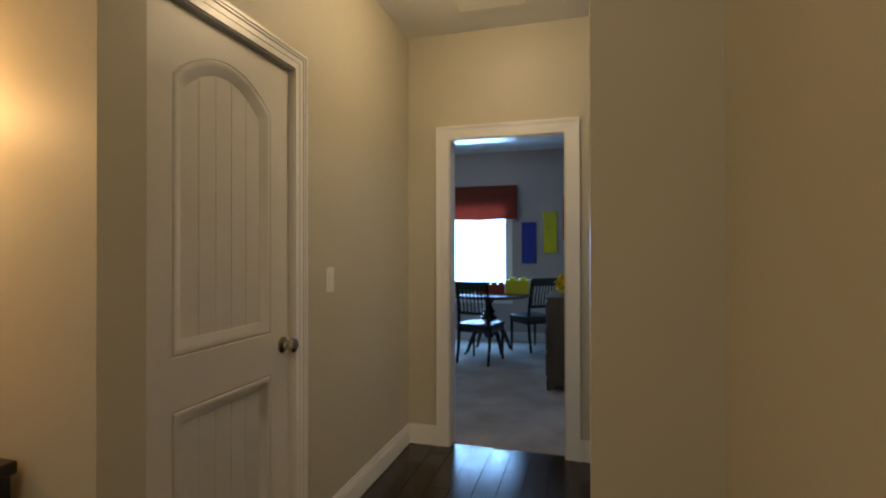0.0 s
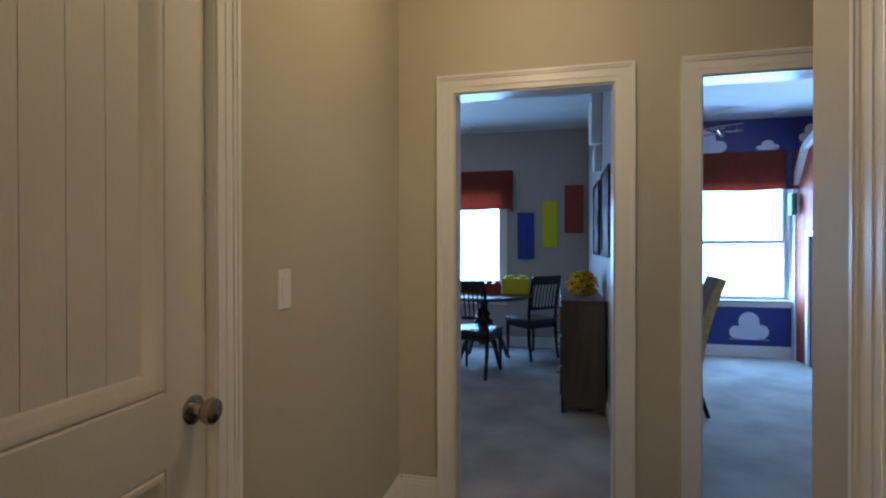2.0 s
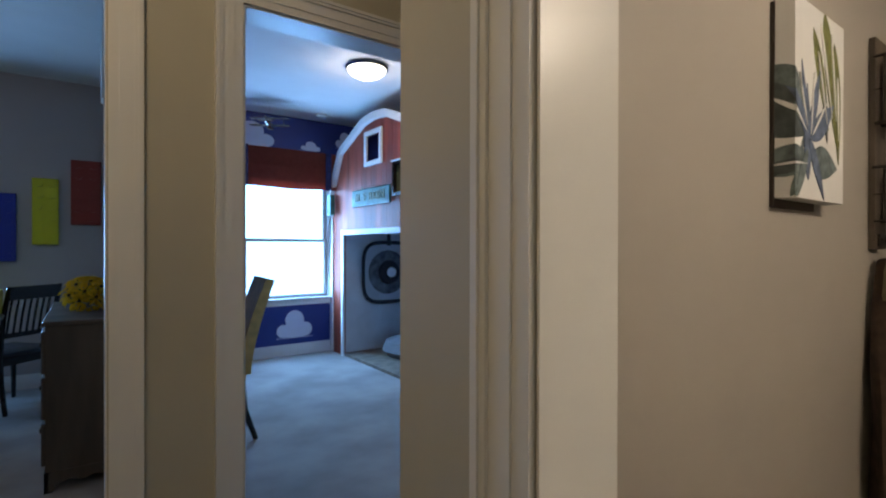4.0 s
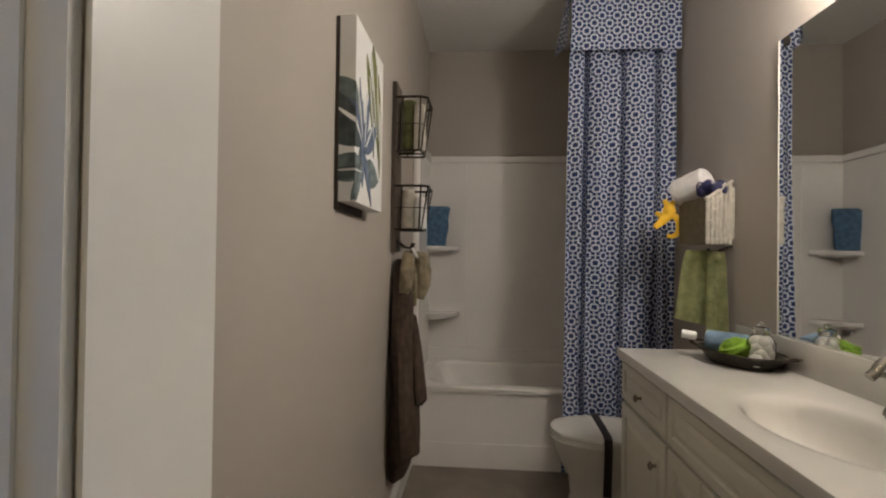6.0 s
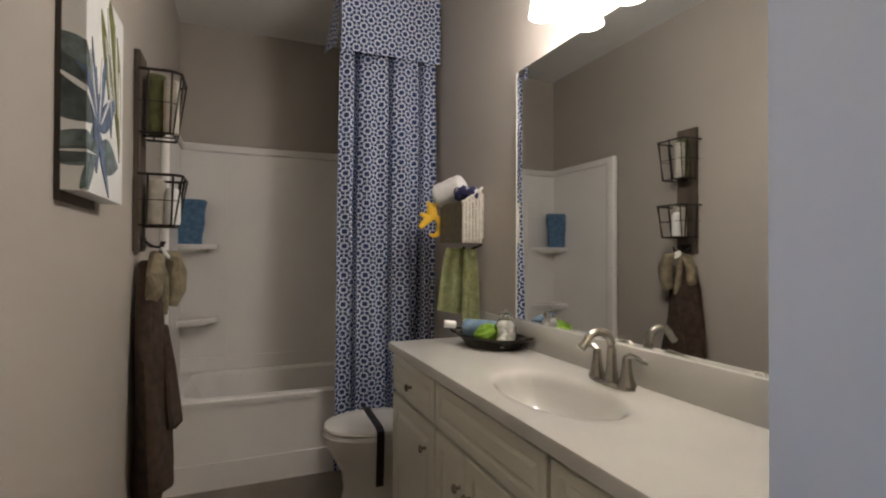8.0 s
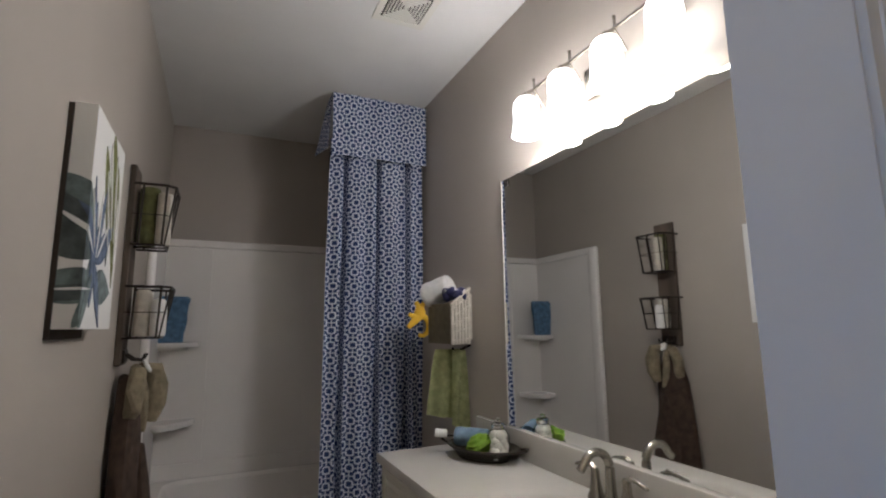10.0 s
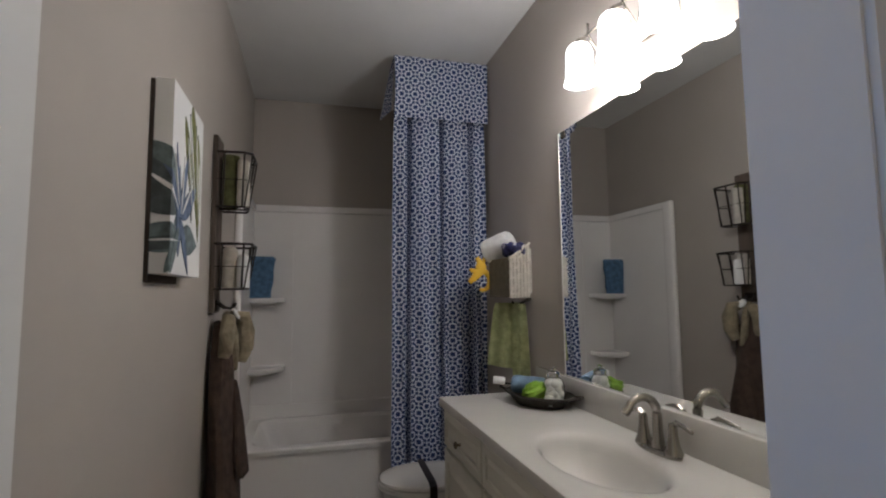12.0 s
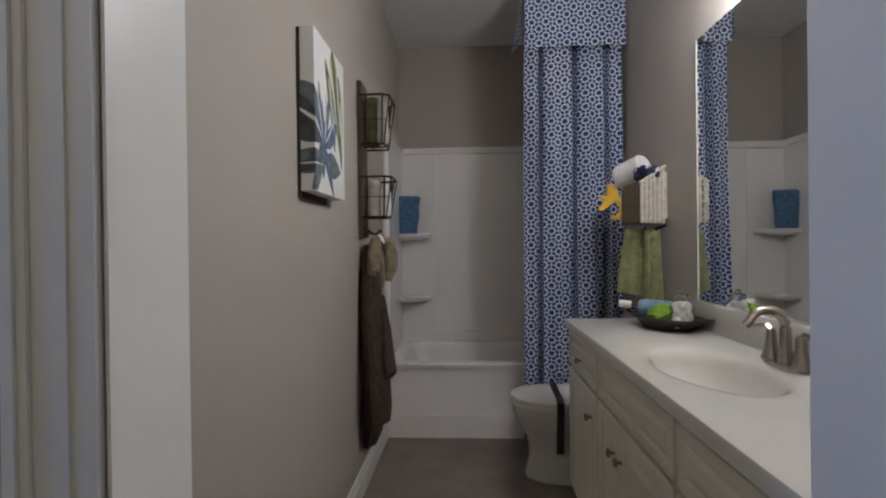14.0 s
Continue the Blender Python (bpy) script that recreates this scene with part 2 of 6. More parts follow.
M_MARBLE = mat("cream_cultured_marble", (0.54, 0.525, 0.49), 0.06, vary=0.03, scale=3, bump=0.02, bscale=20, spec=0.35)
M_ACRYL = mat("white_acrylic", (0.86, 0.83, 0.80), 0.16, vary=0.02, scale=2, bump=0.02, bscale=12)
M_CERAM = mat("white_vitreous_china", (0.72, 0.70, 0.66), 0.12, vary=0.02, scale=2)
M_CAB = mat("cream_cabinet_paint", (0.60, 0.58, 0.50), 0.35, vary=0.03, scale=3, bump=0.08, bscale=120)
M_RED = mat("rust_red_linen", (0.27, 0.055, 0.032), 0.85, vary=0.05, scale=20, bump=0.5, bscale=500)
M_PLASTIC = mat("ivory_plastic", (0.72, 0.70, 0.64), 0.3, vary=0.01)
M_PLANK = mat("weathered_dark_wood", (0.10, 0.075, 0.055), 0.7, vary=0.35, scale=8, bump=0.6, bscale=60, aniso=(1, 1, 0.12))
M_BLUEB = mat("blue_building_brick", (0.012, 0.03, 0.30), 0.4, vary=0.05)
M_YELB = mat("yellow_building_brick", (0.62, 0.55, 0.02), 0.4, vary=0.05)
M_REDB = mat("red_building_brick", (0.30, 0.03, 0.015), 0.4, vary=0.05)
M_WHITE = mat("white_matt_paint", (0.78, 0.77, 0.75), 0.6, vary=0.03)
M_CLOUD = mat("white_cloud_vinyl", (0.62, 0.66, 0.78), 0.6, vary=0.03)
M_BARN = mat("barn_red_board", (0.33, 0.05, 0.022), 0.6, vary=0.25, scale=9, bump=0.3, bscale=50, aniso=(1, 1, 0.12), rand=0.15)
M_GREYB = mat("pale_grey_board", (0.58, 0.58, 0.60), 0.7, vary=0.1, scale=3, bump=0.2)
M_TEAL = mat("teal_sign_paint", (0.02, 0.13, 0.11), 0.6, vary=0.25, scale=14, bump=0.3)
M_YFAB = mat("mustard_upholstery", (0.95, 0.58, 0.20), 0.8, vary=0.1, scale=20, bump=0.4, bscale=400)
M_GLASS = bpy.data.materials.new("clear_glass")
M_GLASS.use_nodes = True
gb = M_GLASS.node_tree.nodes["Principled BSDF"]
gb.inputs["Transmission Weight"].default_value, gb.inputs["Roughness"].default_value, gb.inputs["IOR"].default_value = 1.0, 0.02, 1.45
gb.inputs["Base Color"].default_value = (0.98, 0.99, 0.98, 1)
M_JAR = M_GLASS.copy()
M_JAR.name = "thin_clear_glass"
M_JAR.node_tree.nodes["Principled BSDF"].inputs["IOR"].default_value = 1.06
M_MIRROR = bpy.data.materials.new("silvered_mirror")
M_MIRROR.use_nodes = True
gb = M_MIRROR.node_tree.nodes["Principled BSDF"]
gb.inputs["Metallic"].default_value, gb.inputs["Roughness"].default_value, gb.inputs["Base Color"].default_value = 1.0, 0.015, (0.86, 0.87, 0.86, 1)
M_SHADE = mat("lit_frosted_glass", (1.0, 0.93, 0.84), 0.3, vary=0.0, emit=9.0)
M_DOME = mat("lit_white_dome_glass", (1.0, 0.93, 0.85), 0.3, vary=0.0, emit=7.0)


# doors, casings, jambs, baseboards
def slab(bm, axis, w, face, th, u0, u1, z0, z1, bevel=0.0):
    """A board on a wall whose plane is axis = w, standing out by th towards face (+1 or -1); u runs along the wall."""
    a, b = sorted((w, w + face * th))
    if axis == "x":
        return bm_box(bm, a, u0, z0, b, u1, z1, bevel)
    return bm_box(bm, u0, a, z0, u1, b, z1, bevel)


def casing(name, axis, w, face, u0, u1, top, width=0.088):
    bm = bmesh.new()
    for a, b, th in ((0.004, 0.030, 0.011), (0.030, width - 0.022, 0.014), (width - 0.022, width - 0.012, 0.019), (width - 0.012, width, 0.023)):
        slab(bm, axis, w, face, th, u0 - b, u0 - a, 0.0, top + b)
        slab(bm, axis, w, face, th, u1 + a, u1 + b, 0.0, top + b)
        slab(bm, axis, w, face, th, u0 - a, u1 + a, top + a, top + b)
    return structure(name, bm, M_TRIM, "white gloss painted stepped door casing")


def jamb(name, axis, w0, w1, u0, u1, top, stop=None):
    bm = bmesh.new()
    th = 0.004
    lo, hi = w0 - 0.003, w1 + 0.003
    def bx(a, b, c, d, e, g):
        return bm_box(bm, a, c, e, b, d, g) if axis == "x" else bm_box(bm, c, a, e, d, b, g)
    bx(lo, hi, u0, u0 + th, 0, top)
    bx(lo, hi, u1 - th, u1, 0, top)
    bx(lo, hi, u0 + th, u1 - th, top - th, top)
    if stop:
        s0, s1 = stop
        bx(s0, s1, u0 + th, u0 + th + 0.011, 0, top - th)
        bx(s0, s1, u1 - th - 0.011, u1 - th, 0, top - th)
        bx(s0, s1, u0 + th + 0.011, u1 - th - 0.011, top - th - 0.011, top - th)
    return structure(name, bm, M_TRIM, "white gloss painted door jamb")


def baseboard(name, axis, w, face, u0, u1, mat_=None):
    bm = bmesh.new()
    slab(bm, axis, w, face, 0.014, u0, u1, 0.0, 0.095)
    slab(bm, axis, w, face, 0.011, u0, u1, 0.095, 0.112)
    slab(bm, axis, w, face, 0.007, u0, u1, 0.112, 0.13)
    return structure(name, bm, mat_ or M_TRIM, "white gloss painted baseboard")


casing("trim_playroom_door", "y", 3.12, -1, -0.79, -0.045, 2.03)
jamb("trim_playroom_jamb", "y", 3.12, 3.24, -0.79, -0.045, 2.03)
casing("trim_bedroom_door", "y", 3.12, -1, 0.322, 1.085, 2.03)
jamb("trim_bedroom_jamb", "y", 3.12, 3.24, 0.322, 1.085, 2.03)
casing("trim_bath_door", "x", 0.30, -1, 1.065, 1.815, 2.03)
casing("trim_bath_door_inside", "x", 0.43, 1, 1.065, 1.815, 2.03, 0.07)
jamb("trim_bath_jamb", "x", 0.30, 0.43, 1.065, 1.815, 2.03)
casing("trim_closet_door", "x", -1.08, 1, 1.0, 1.740, 2.042, 0.074)
jamb("trim_closet_jamb", "x", -1.20, -1.08, 0.985, 1.745, 2.045)
baseboard("baseboard_hall_west", "x", -1.08, 1, 1.826, 3.12)
baseboard("baseboard_hall_north_a", "y", 3.12, -1, -1.066, -0.871)
baseboard("baseboard_hall_north_b", "y", 3.12, -1, 0.036, 0.241)
baseboard("baseboard_hall_north_c", "y", 3.12, -1, 1.166, 1.35)
baseboard("baseboard_bath_side", "x", 0.30, -1, 1.896, 2.10)
baseboard("baseboard_alcove", "y", 2.10, 1, 0.30, 1.35)
baseboard("baseboard_bath_north", "y", 1.995, -1, 0.51, 2.90)
baseboard("baseboard_playroom_north", "y", 7.07, -1, -3.1, 0.07)
baseboard("baseboard_playroom_east", "x", 0.07, -1, 3.24, 7.056)
baseboard("baseboard_bedroom_north", "y", 7.07, -1, 0.18, 4.1)
baseboard("baseboard_landing_west", "y", 0.775, -1, -3.1, -0.934)
baseboard("baseboard_landing_east", "y", 0.775, -1, 0.08, 0.27)
baseboard("baseboard_reveal", "x", 0.08, -1, 0.76, 0.90)
baseboard("baseboard_reveal_west", "x", -0.934, 1, 0.76, 0.90)


def closet_door():
    """A closed moulded door with an arched planked upper panel."""
    ob = thing("door_closet", "closed white two-panel closet door with arched planked panel and knob", "door", (-1.10, 0.995, 0.012))
    X = 0.0
    Y0, Y1, Z1 = 0.0, 0.742, 2.022
    pa, pb = 0.144, 0.624
    zl0, zl1, zu0, zu1, rise = 0.24, 0.805, 0.962, 1.815, 0.11
    n = 16
    arch = [(pa + (pb - pa) * k / n, zu1 + rise * (1 - (2 * k / n - 1) ** 2)) for k in range(n + 1)]
    bm = bmesh.new()
    bm_box(bm, -0.035, Y0, 0, X, pa, Z1)
    bm_box(bm, -0.035, pb, 0, X, Y1, Z1)
    bm_box(bm, -0.035, pa, 0, X, pb, zl0)
    bm_box(bm, -0.035, pa, zl1, X, pb, zu0)
    for (y0, za), (y1, zb) in zip(arch, arch[1:]):
        prism(bm, [(y0, za), (y1, zb), (y1, Z1), (y0, Z1)], "x", -0.035, X)
    bmesh.ops.remove_doubles(bm, verts=bm.verts, dist=1e-5)
    part("door_frame", bm, M_DOOR, ob)
    def moulding(outline):
        bm = bmesh.new()
        m = len(outline)
        ys, zs = [p[0] for p in outline], [p[1] for p in outline]
        cy, cz = (min(ys) + max(ys)) / 2, (min(zs) + max(zs)) / 2
        w, h = max(p[0] for p in outline) - cy, max(p[1] for p in outline) - cz
        prof = ((0.0, 0.0), (0.005, -0.003), (0.010, 0.001), (0.018, 0.001), (0.026, -0.004), (0.044, -0.012), (0.052, -0.017))
        rings = []
        for inset, dx in prof:
            rings.append([bm.verts.new((X + dx, cy + (y - cy) * (1 - inset / w), cz + (z - cz) * (1 - inset / h))) for y, z in outline])
        for u, v in zip(rings, rings[1:]):
            for k in range(m):
                bm.faces.new((u[k], u[(k + 1) % m], v[(k + 1) % m], v[k]))
        bmesh.ops.recalc_face_normals(bm, faces=bm.faces)
        part("panel_moulding", bm, M_DOOR, ob, smooth=True)
    moulding([(pa, zu0), (pb, zu0)] + arch[::-1])
    moulding([(pa, zl0), (pb, zl0), (pb, zl1), (pa, zl1)])
    bed = box(-0.034, pa, zu0, -0.0185, pb, zu1 + rise)
    bm_box(bed, -0.034, pa, zl0, -0.0185, pb, zl1)
    part("panel_bed", bed, M_DOOR, ob)
    count, gap = 5, 0.0016
    inner = 0.05
    pw = (pb - pa - 2 * inner) / count
    for k in range(count):
        y0, y1 = pa + inner + k * pw + gap / 2, pa + inner + (k + 1) * pw - gap / 2
        if k == 0:
            y0 = pa
        if k == count - 1:
            y1 = pb
        t0, t1 = (2 * (y0 - pa) / (pb - pa) - 1), (2 * (y1 - pa) / (pb - pa) - 1)
        z0, z1 = zu1 + rise * (1 - t0 * t0), zu1 + rise * (1 - t1 * t1)
        part("plank", prism(bmesh.new(), [(y0, zu0), (y1, zu0), (y1, z1), (y0, z0)], "x", -0.022, -0.0165), M_DOOR, ob)
        part("plank", box(-0.022, y0, zl0, -0.0165, y1, zl1), M_DOOR, ob)
    kn = part("knob", lathe(bmesh.new(), [(0.0, 0.0), (0.033, 0.0), (0.033, 0.004), (0.028, 0.007), (0.013, 0.010), (0.011, 0.024), (0.017, 0.030), (0.027, 0.038), (0.030, 0.048), (0.027, 0.057), (0.018, 0.063), (0.0, 0.065)]), M_KNOB, ob, "satin nickel round door knob", smooth=True)
    kn.matrix_local = pose(X, 0.700, 0.905, 0, 90, 0)
    for hz in (0.22, 0.975, 1.72):
        bm = box(X - 0.002, 0.003, hz, X + 0.002, 0.026, hz + 0.09)
        for seg in range(3):
            tube(bm, (X + 0.007, 0.014, hz + 0.031 * seg), (X + 0.007, 0.014, hz + 0.031 * seg + 0.028), 0.0075)
        part("hinge", bm, M_KNOB, ob)
    return ob


closet_door()


def switch_plate(x, y, z):
    ob = thing("light_switch", "ivory plastic light switch plate on the tan hall wall", "light switch", (x, y, z))
    part("plate", box(0, -0.035, -0.058, 0.005, 0.035, 0.058, 0.002), M_PLASTIC, ob)
    part("rocker", box(0.004, -0.017, -0.033, 0.008, 0.017, 0.033, 0.0015), M_PLASTIC, ob)
    for dz in (-0.048, 0.048):
        part("screw", tube(bmesh.new(), (0.004, 0, dz), (0.0062, 0, dz), 0.003), M_PLASTIC, ob)


switch_plate(-1.08, 2.04, 1.16)


def ceiling_vent(name, cx, cy, sx, sy, label, nested=True):
    ob = thing(name, label, "ceiling vent", (cx, cy, H))
    bm = box(-sx / 2, -sy / 2, -0.006, sx / 2, -sy / 2 + 0.03, 0)
    bm_box(bm, -sx / 2, sy / 2 - 0.03, -0.006, sx / 2, sy / 2, 0)
    bm_box(bm, -sx / 2, -sy / 2 + 0.03, -0.006, -sx / 2 + 0.03, sy / 2 - 0.03, 0)
    bm_box(bm, sx / 2 - 0.03, -sy / 2 + 0.03, -0.006, sx / 2, sy / 2 - 0.03, 0)
    part("frame", bm, M_PLASTIC, ob)
    part("backing", box(-sx / 2 + 0.03, -sy / 2 + 0.03, -0.001, sx / 2 - 0.03, sy / 2 - 0.03, 0), M_WIRE, ob)
    if nested:
        k = 0.012
        while k < sx / 2 - 0.04:
            bm = bmesh.new()
            for a, b, c, d in ((-k, -k, k, -k + 0.006), (-k, k - 0.006, k, k), (-k, -k + 0.006, -k + 0.006, k - 0.006), (k - 0.006, -k + 0.006, k, k - 0.006)):
                bm_box(bm, a, b, -0.010, c, d, -0.001)
            part("slat", bm, M_PLASTIC, ob)
            k += 0.014
    else:
        k = -sy / 2 + 0.04
        while k < sy / 2 - 0.035:
            part("slat", box(-sx / 2 + 0.03, k, -0.008, sx / 2 - 0.03, k + 0.008, -0.001), M_PLASTIC, ob)
            k += 0.016


ceiling_vent("bath_exhaust_fan", 1.87, 0.99, 0.25, 0.24, "square ivory exhaust fan grille on the bathroom ceiling")
ceiling_vent("hall_air_vent", -0.45, 2.72, 0.46, 0.30, "white rectangular air return grille on the hall ceiling", False)


# bathroom
def bathtub():
    ob = thing("bathtub", "white alcove bathtub with plain apron beside the patterned curtain", "bathtub", (2.904, 0.545, 0))
    L, W, Z = 1.449, 0.751, 0.468
    bm = bmesh.new()
    bm_box(bm, 0.0, 0, 0, 0.03, L, 0.14)
    bm_box(bm, 0.010, 0, 0.14, 0.03, L, Z - 0.03)
    part("apron", bm, M_ACRYL, ob)
    bm = bmesh.new()
    def ring(x0, x1, y0, y1, z, r, n=5):
        out = []
        for cx, cy, a0 in ((x1 - r, y1 - r, 0), (x0 + r, y1 - r, 90), (x0 + r, y0 + r, 180), (x1 - r, y0 + r, 270)):
            for k in range(n + 1):
                a = radians(a0 + 90 * k / n)
                out.append(bm.verts.new((cx + r * math.cos(a), cy + r * math.sin(a), z)))
        return out
    rs = [ring(-0.004, W, 0, L, Z - 0.035, 0.004), ring(-0.006, W, 0, L, Z - 0.008, 0.006), ring(0.004, W, 0, L, Z, 0.01), ring(0.055, W - 0.05, 0.07, L - 0.09, Z, 0.12), ring(0.075, W - 0.07, 0.09, L - 0.11, Z - 0.02, 0.12), ring(0.13, W - 0.11, 0.16, L - 0.25, 0.12, 0.12), ring(0.17, W - 0.15, 0.22, L - 0.31, 0.09, 0.1)]
    for u, v in zip(rs, rs[1:]):
        for k in range(len(u)):
            bm.faces.new((u[k], u[(k + 1) % len(u)], v[(k + 1) % len(v)], v[k]))
    bm.faces.new(rs[-1])
    bmesh.ops.recalc_face_normals(bm, faces=bm.faces)
    part("basin", bm, M_ACRYL, ob, smooth=True)


bathtub()


def surround():
    ob = thing("tub_surround", "glossy white moulded tub surround with two corner shelves above the bathtub", "tub surround", (0, 0, 0))
    z0, z1, zs = 0.468, 1.955, 0.56
    bm = box(3.632, 0.545, z0, 3.66, 1.992, z1 - 0.05, 0.004)
    part("back_panel", bm, M_ACRYL, ob, smooth=True)
    part("top_ledge", box(3.620, 0.545, z1 - 0.049, 3.66, 1.992, z1, 0.006), M_ACRYL, ob)
    part("lower_ledge", box(3.622, 0.545, z0, 3.631, 1.992, zs, 0.004), M_ACRYL, ob)
    part("pilaster", box(3.624, 1.705, zs, 3.634, 1.985, z1 - 0.055, 0.004), M_ACRYL, ob)
    bm = box(2.93, 1.975, z0, 3.632, 1.994, z1 - 0.05, 0.003)
    bm_box(bm, 2.86, 1.955, z0, 2.95, 1.9945, z1, 0.016, 3)
    bm_box(bm, 2.95, 1.963, z1 - 0.05, 3.62, 1.994, z1, 0.006)
    part("end_panel", bm, M_ACRYL, ob, smooth=True)
    bm = box(2.93, 0.542, z0, 3.632, 0.562, z1 - 0.05, 0.003)
    bm_box(bm, 2.90, 0.541, z0, 2.95, 0.572, z1, 0.006)
    bm_box(bm, 2.95, 0.542, z1 - 0.05, 3.62, 0.574, z1, 0.006)
    part("end_panel", bm, M_ACRYL, ob, smooth=True)
    for z in (1.295, 0.825):
        pts = [(3.633, 1.977)] + [(3.633 - 0.20 * math.sin(radians(a)), 1.977 - 0.225 * math.cos(radians(a))) for a in range(0, 91, 9)]
        bm = prism(bmesh.new(), pts, "z", z - 0.03, z)
        pts = [(3.633, 1.977)] + [(3.633 - 0.14 * math.sin(radians(a)), 1.977 - 0.16 * math.cos(radians(a))) for a in range(0, 91, 9)]
        prism(bm, pts, "z", z - 0.05, z - 0.03)
        part("corner_shelf", bm, M_ACRYL, ob)


surround()


def lattice_mat(name, ground, line, cell):
    """Rings of rounded squares joined by short bars, in staggered columns; u along y, v along z."""
    m = bpy.data.materials.new(name)
    m.use_nodes = True
    nt = m.node_tree
    n, l = nt.nodes, nt.links
    bs = n["Principled BSDF"]
    bs.inputs["Roughness"].default_value = 0.8
    bs.inputs["Specular IOR Level"].default_value = 0.2
    def mth(op, a, b=None, c=None):
        nd = n.new("ShaderNodeMath")
        nd.operation = op
        for k, v in enumerate((a, b, c)):
            if v is None:
                continue
            if isinstance(v, (int, float)):
                nd.inputs[k].default_value = v
            else:
                l.new(v, nd.inputs[k])
        return nd.outputs[0]
    uv = n.new("ShaderNodeUVMap")
    sx = n.new("ShaderNodeSeparateXYZ")
    l.new(uv.outputs[0], sx.inputs[0])
    u, v = mth("DIVIDE", sx.outputs[0], cell), mth("DIVIDE", sx.outputs[1], cell)
    def off(w, shift):
        return mth("ABSOLUTE", mth("SUBTRACT", mth("FRACT", mth("ADD", w, shift)), 0.5))
    on = None
    for shift in (0.0, 0.5):
        fu, fv = off(u, shift), off(v, shift)
        d = mth("POWER", mth("ADD", mth("POWER", fu, 4.0), mth("POWER", fv, 4.0)), 1 / 4)
        ring = mth("MULTIPLY", mth("GREATER_THAN", d, 0.160), mth("LESS_THAN", d, 0.258))
        bars = mth("MULTIPLY", mth("LESS_THAN", mth("MINIMUM", fu, fv), 0.034), mth("GREATER_THAN", d, 0.2))
        both = mth("MAXIMUM", ring, bars)
        on = both if on is None else mth("MAXIMUM", on, both)
    hole = mth("LESS_THAN", mth("MINIMUM", mth("MAXIMUM", off(u, 0.0), off(v, 0.0)), mth("MAXIMUM", off(u, 0.5), off(v, 0.5))), 0.135)
    on = mth("MULTIPLY", on, mth("SUBTRACT", 1.0, hole))
    mix = n.new("ShaderNodeMix")
    mix.data_type = "RGBA"
    mix.inputs[6].default_value, mix.inputs[7].default_value = (*ground, 1), (*line, 1)
    l.new(on, mix.inputs[0])
    l.new(mix.outputs[2], bs.inputs["Base Color"])
    no = n.new("ShaderNodeTexNoise")
    no.inputs["Scale"].default_value = 900
    bp = n.new("ShaderNodeBump")
    bp.inputs["Strength"].default_value, bp.inputs["Distance"].default_value = 0.4, 0.001
    l.new(no.outputs[0], bp.inputs["Height"])
    l.new(bp.outputs[0], bs.inputs["Normal"])
    return m


M_LATT = lattice_mat("navy_white_lattice_fabric", (0.032, 0.054, 0.150), (0.62, 0.65, 0.75), 0.080)


def patterned_sheet(name, rows, z_levels, material, parent, thick=0.003, smooth=True):
    """rows: for each level a list of (x, y); the pattern runs along the cloth's own length."""
    bm = bmesh.new()
    uvl = bm.loops.layers.uv.new("cloth")
    base = rows[0]
    s = [0.0]
    for a, b in zip(base, base[1:]):
        s.append(s[-1] + math.dist(a, b))
    grid = [[bm.verts.new((x, y, z)) for x, y in row] for row, z in zip(rows, z_levels)]
    for j in range(len(grid) - 1):
        for i in range(len(base) - 1):
            f = bm.faces.new((grid[j][i], grid[j][i + 1], grid[j + 1][i + 1], grid[j + 1][i]))
            for lp, (uu, vv) in zip(f.loops, ((s[i], z_levels[j]), (s[i + 1], z_levels[j]), (s[i + 1], z_levels[j + 1]), (s[i], z_levels[j + 1]))):
                lp[uvl].uv = (uu + 3, vv)
    back = bmesh.ops.duplicate(bm, geom=bm.verts[:] + bm.faces[:])
    bmesh.ops.translate(bm, vec=(thick, 0, 0), verts=[g for g in back["geom"] if isinstance(g, bmesh.types.BMVert)])
    bmesh.ops.reverse_faces(bm, faces=[g for g in back["geom"] if isinstance(g, bmesh.types.BMFace)])
    return part(name, bm, material, parent, smooth=smooth)


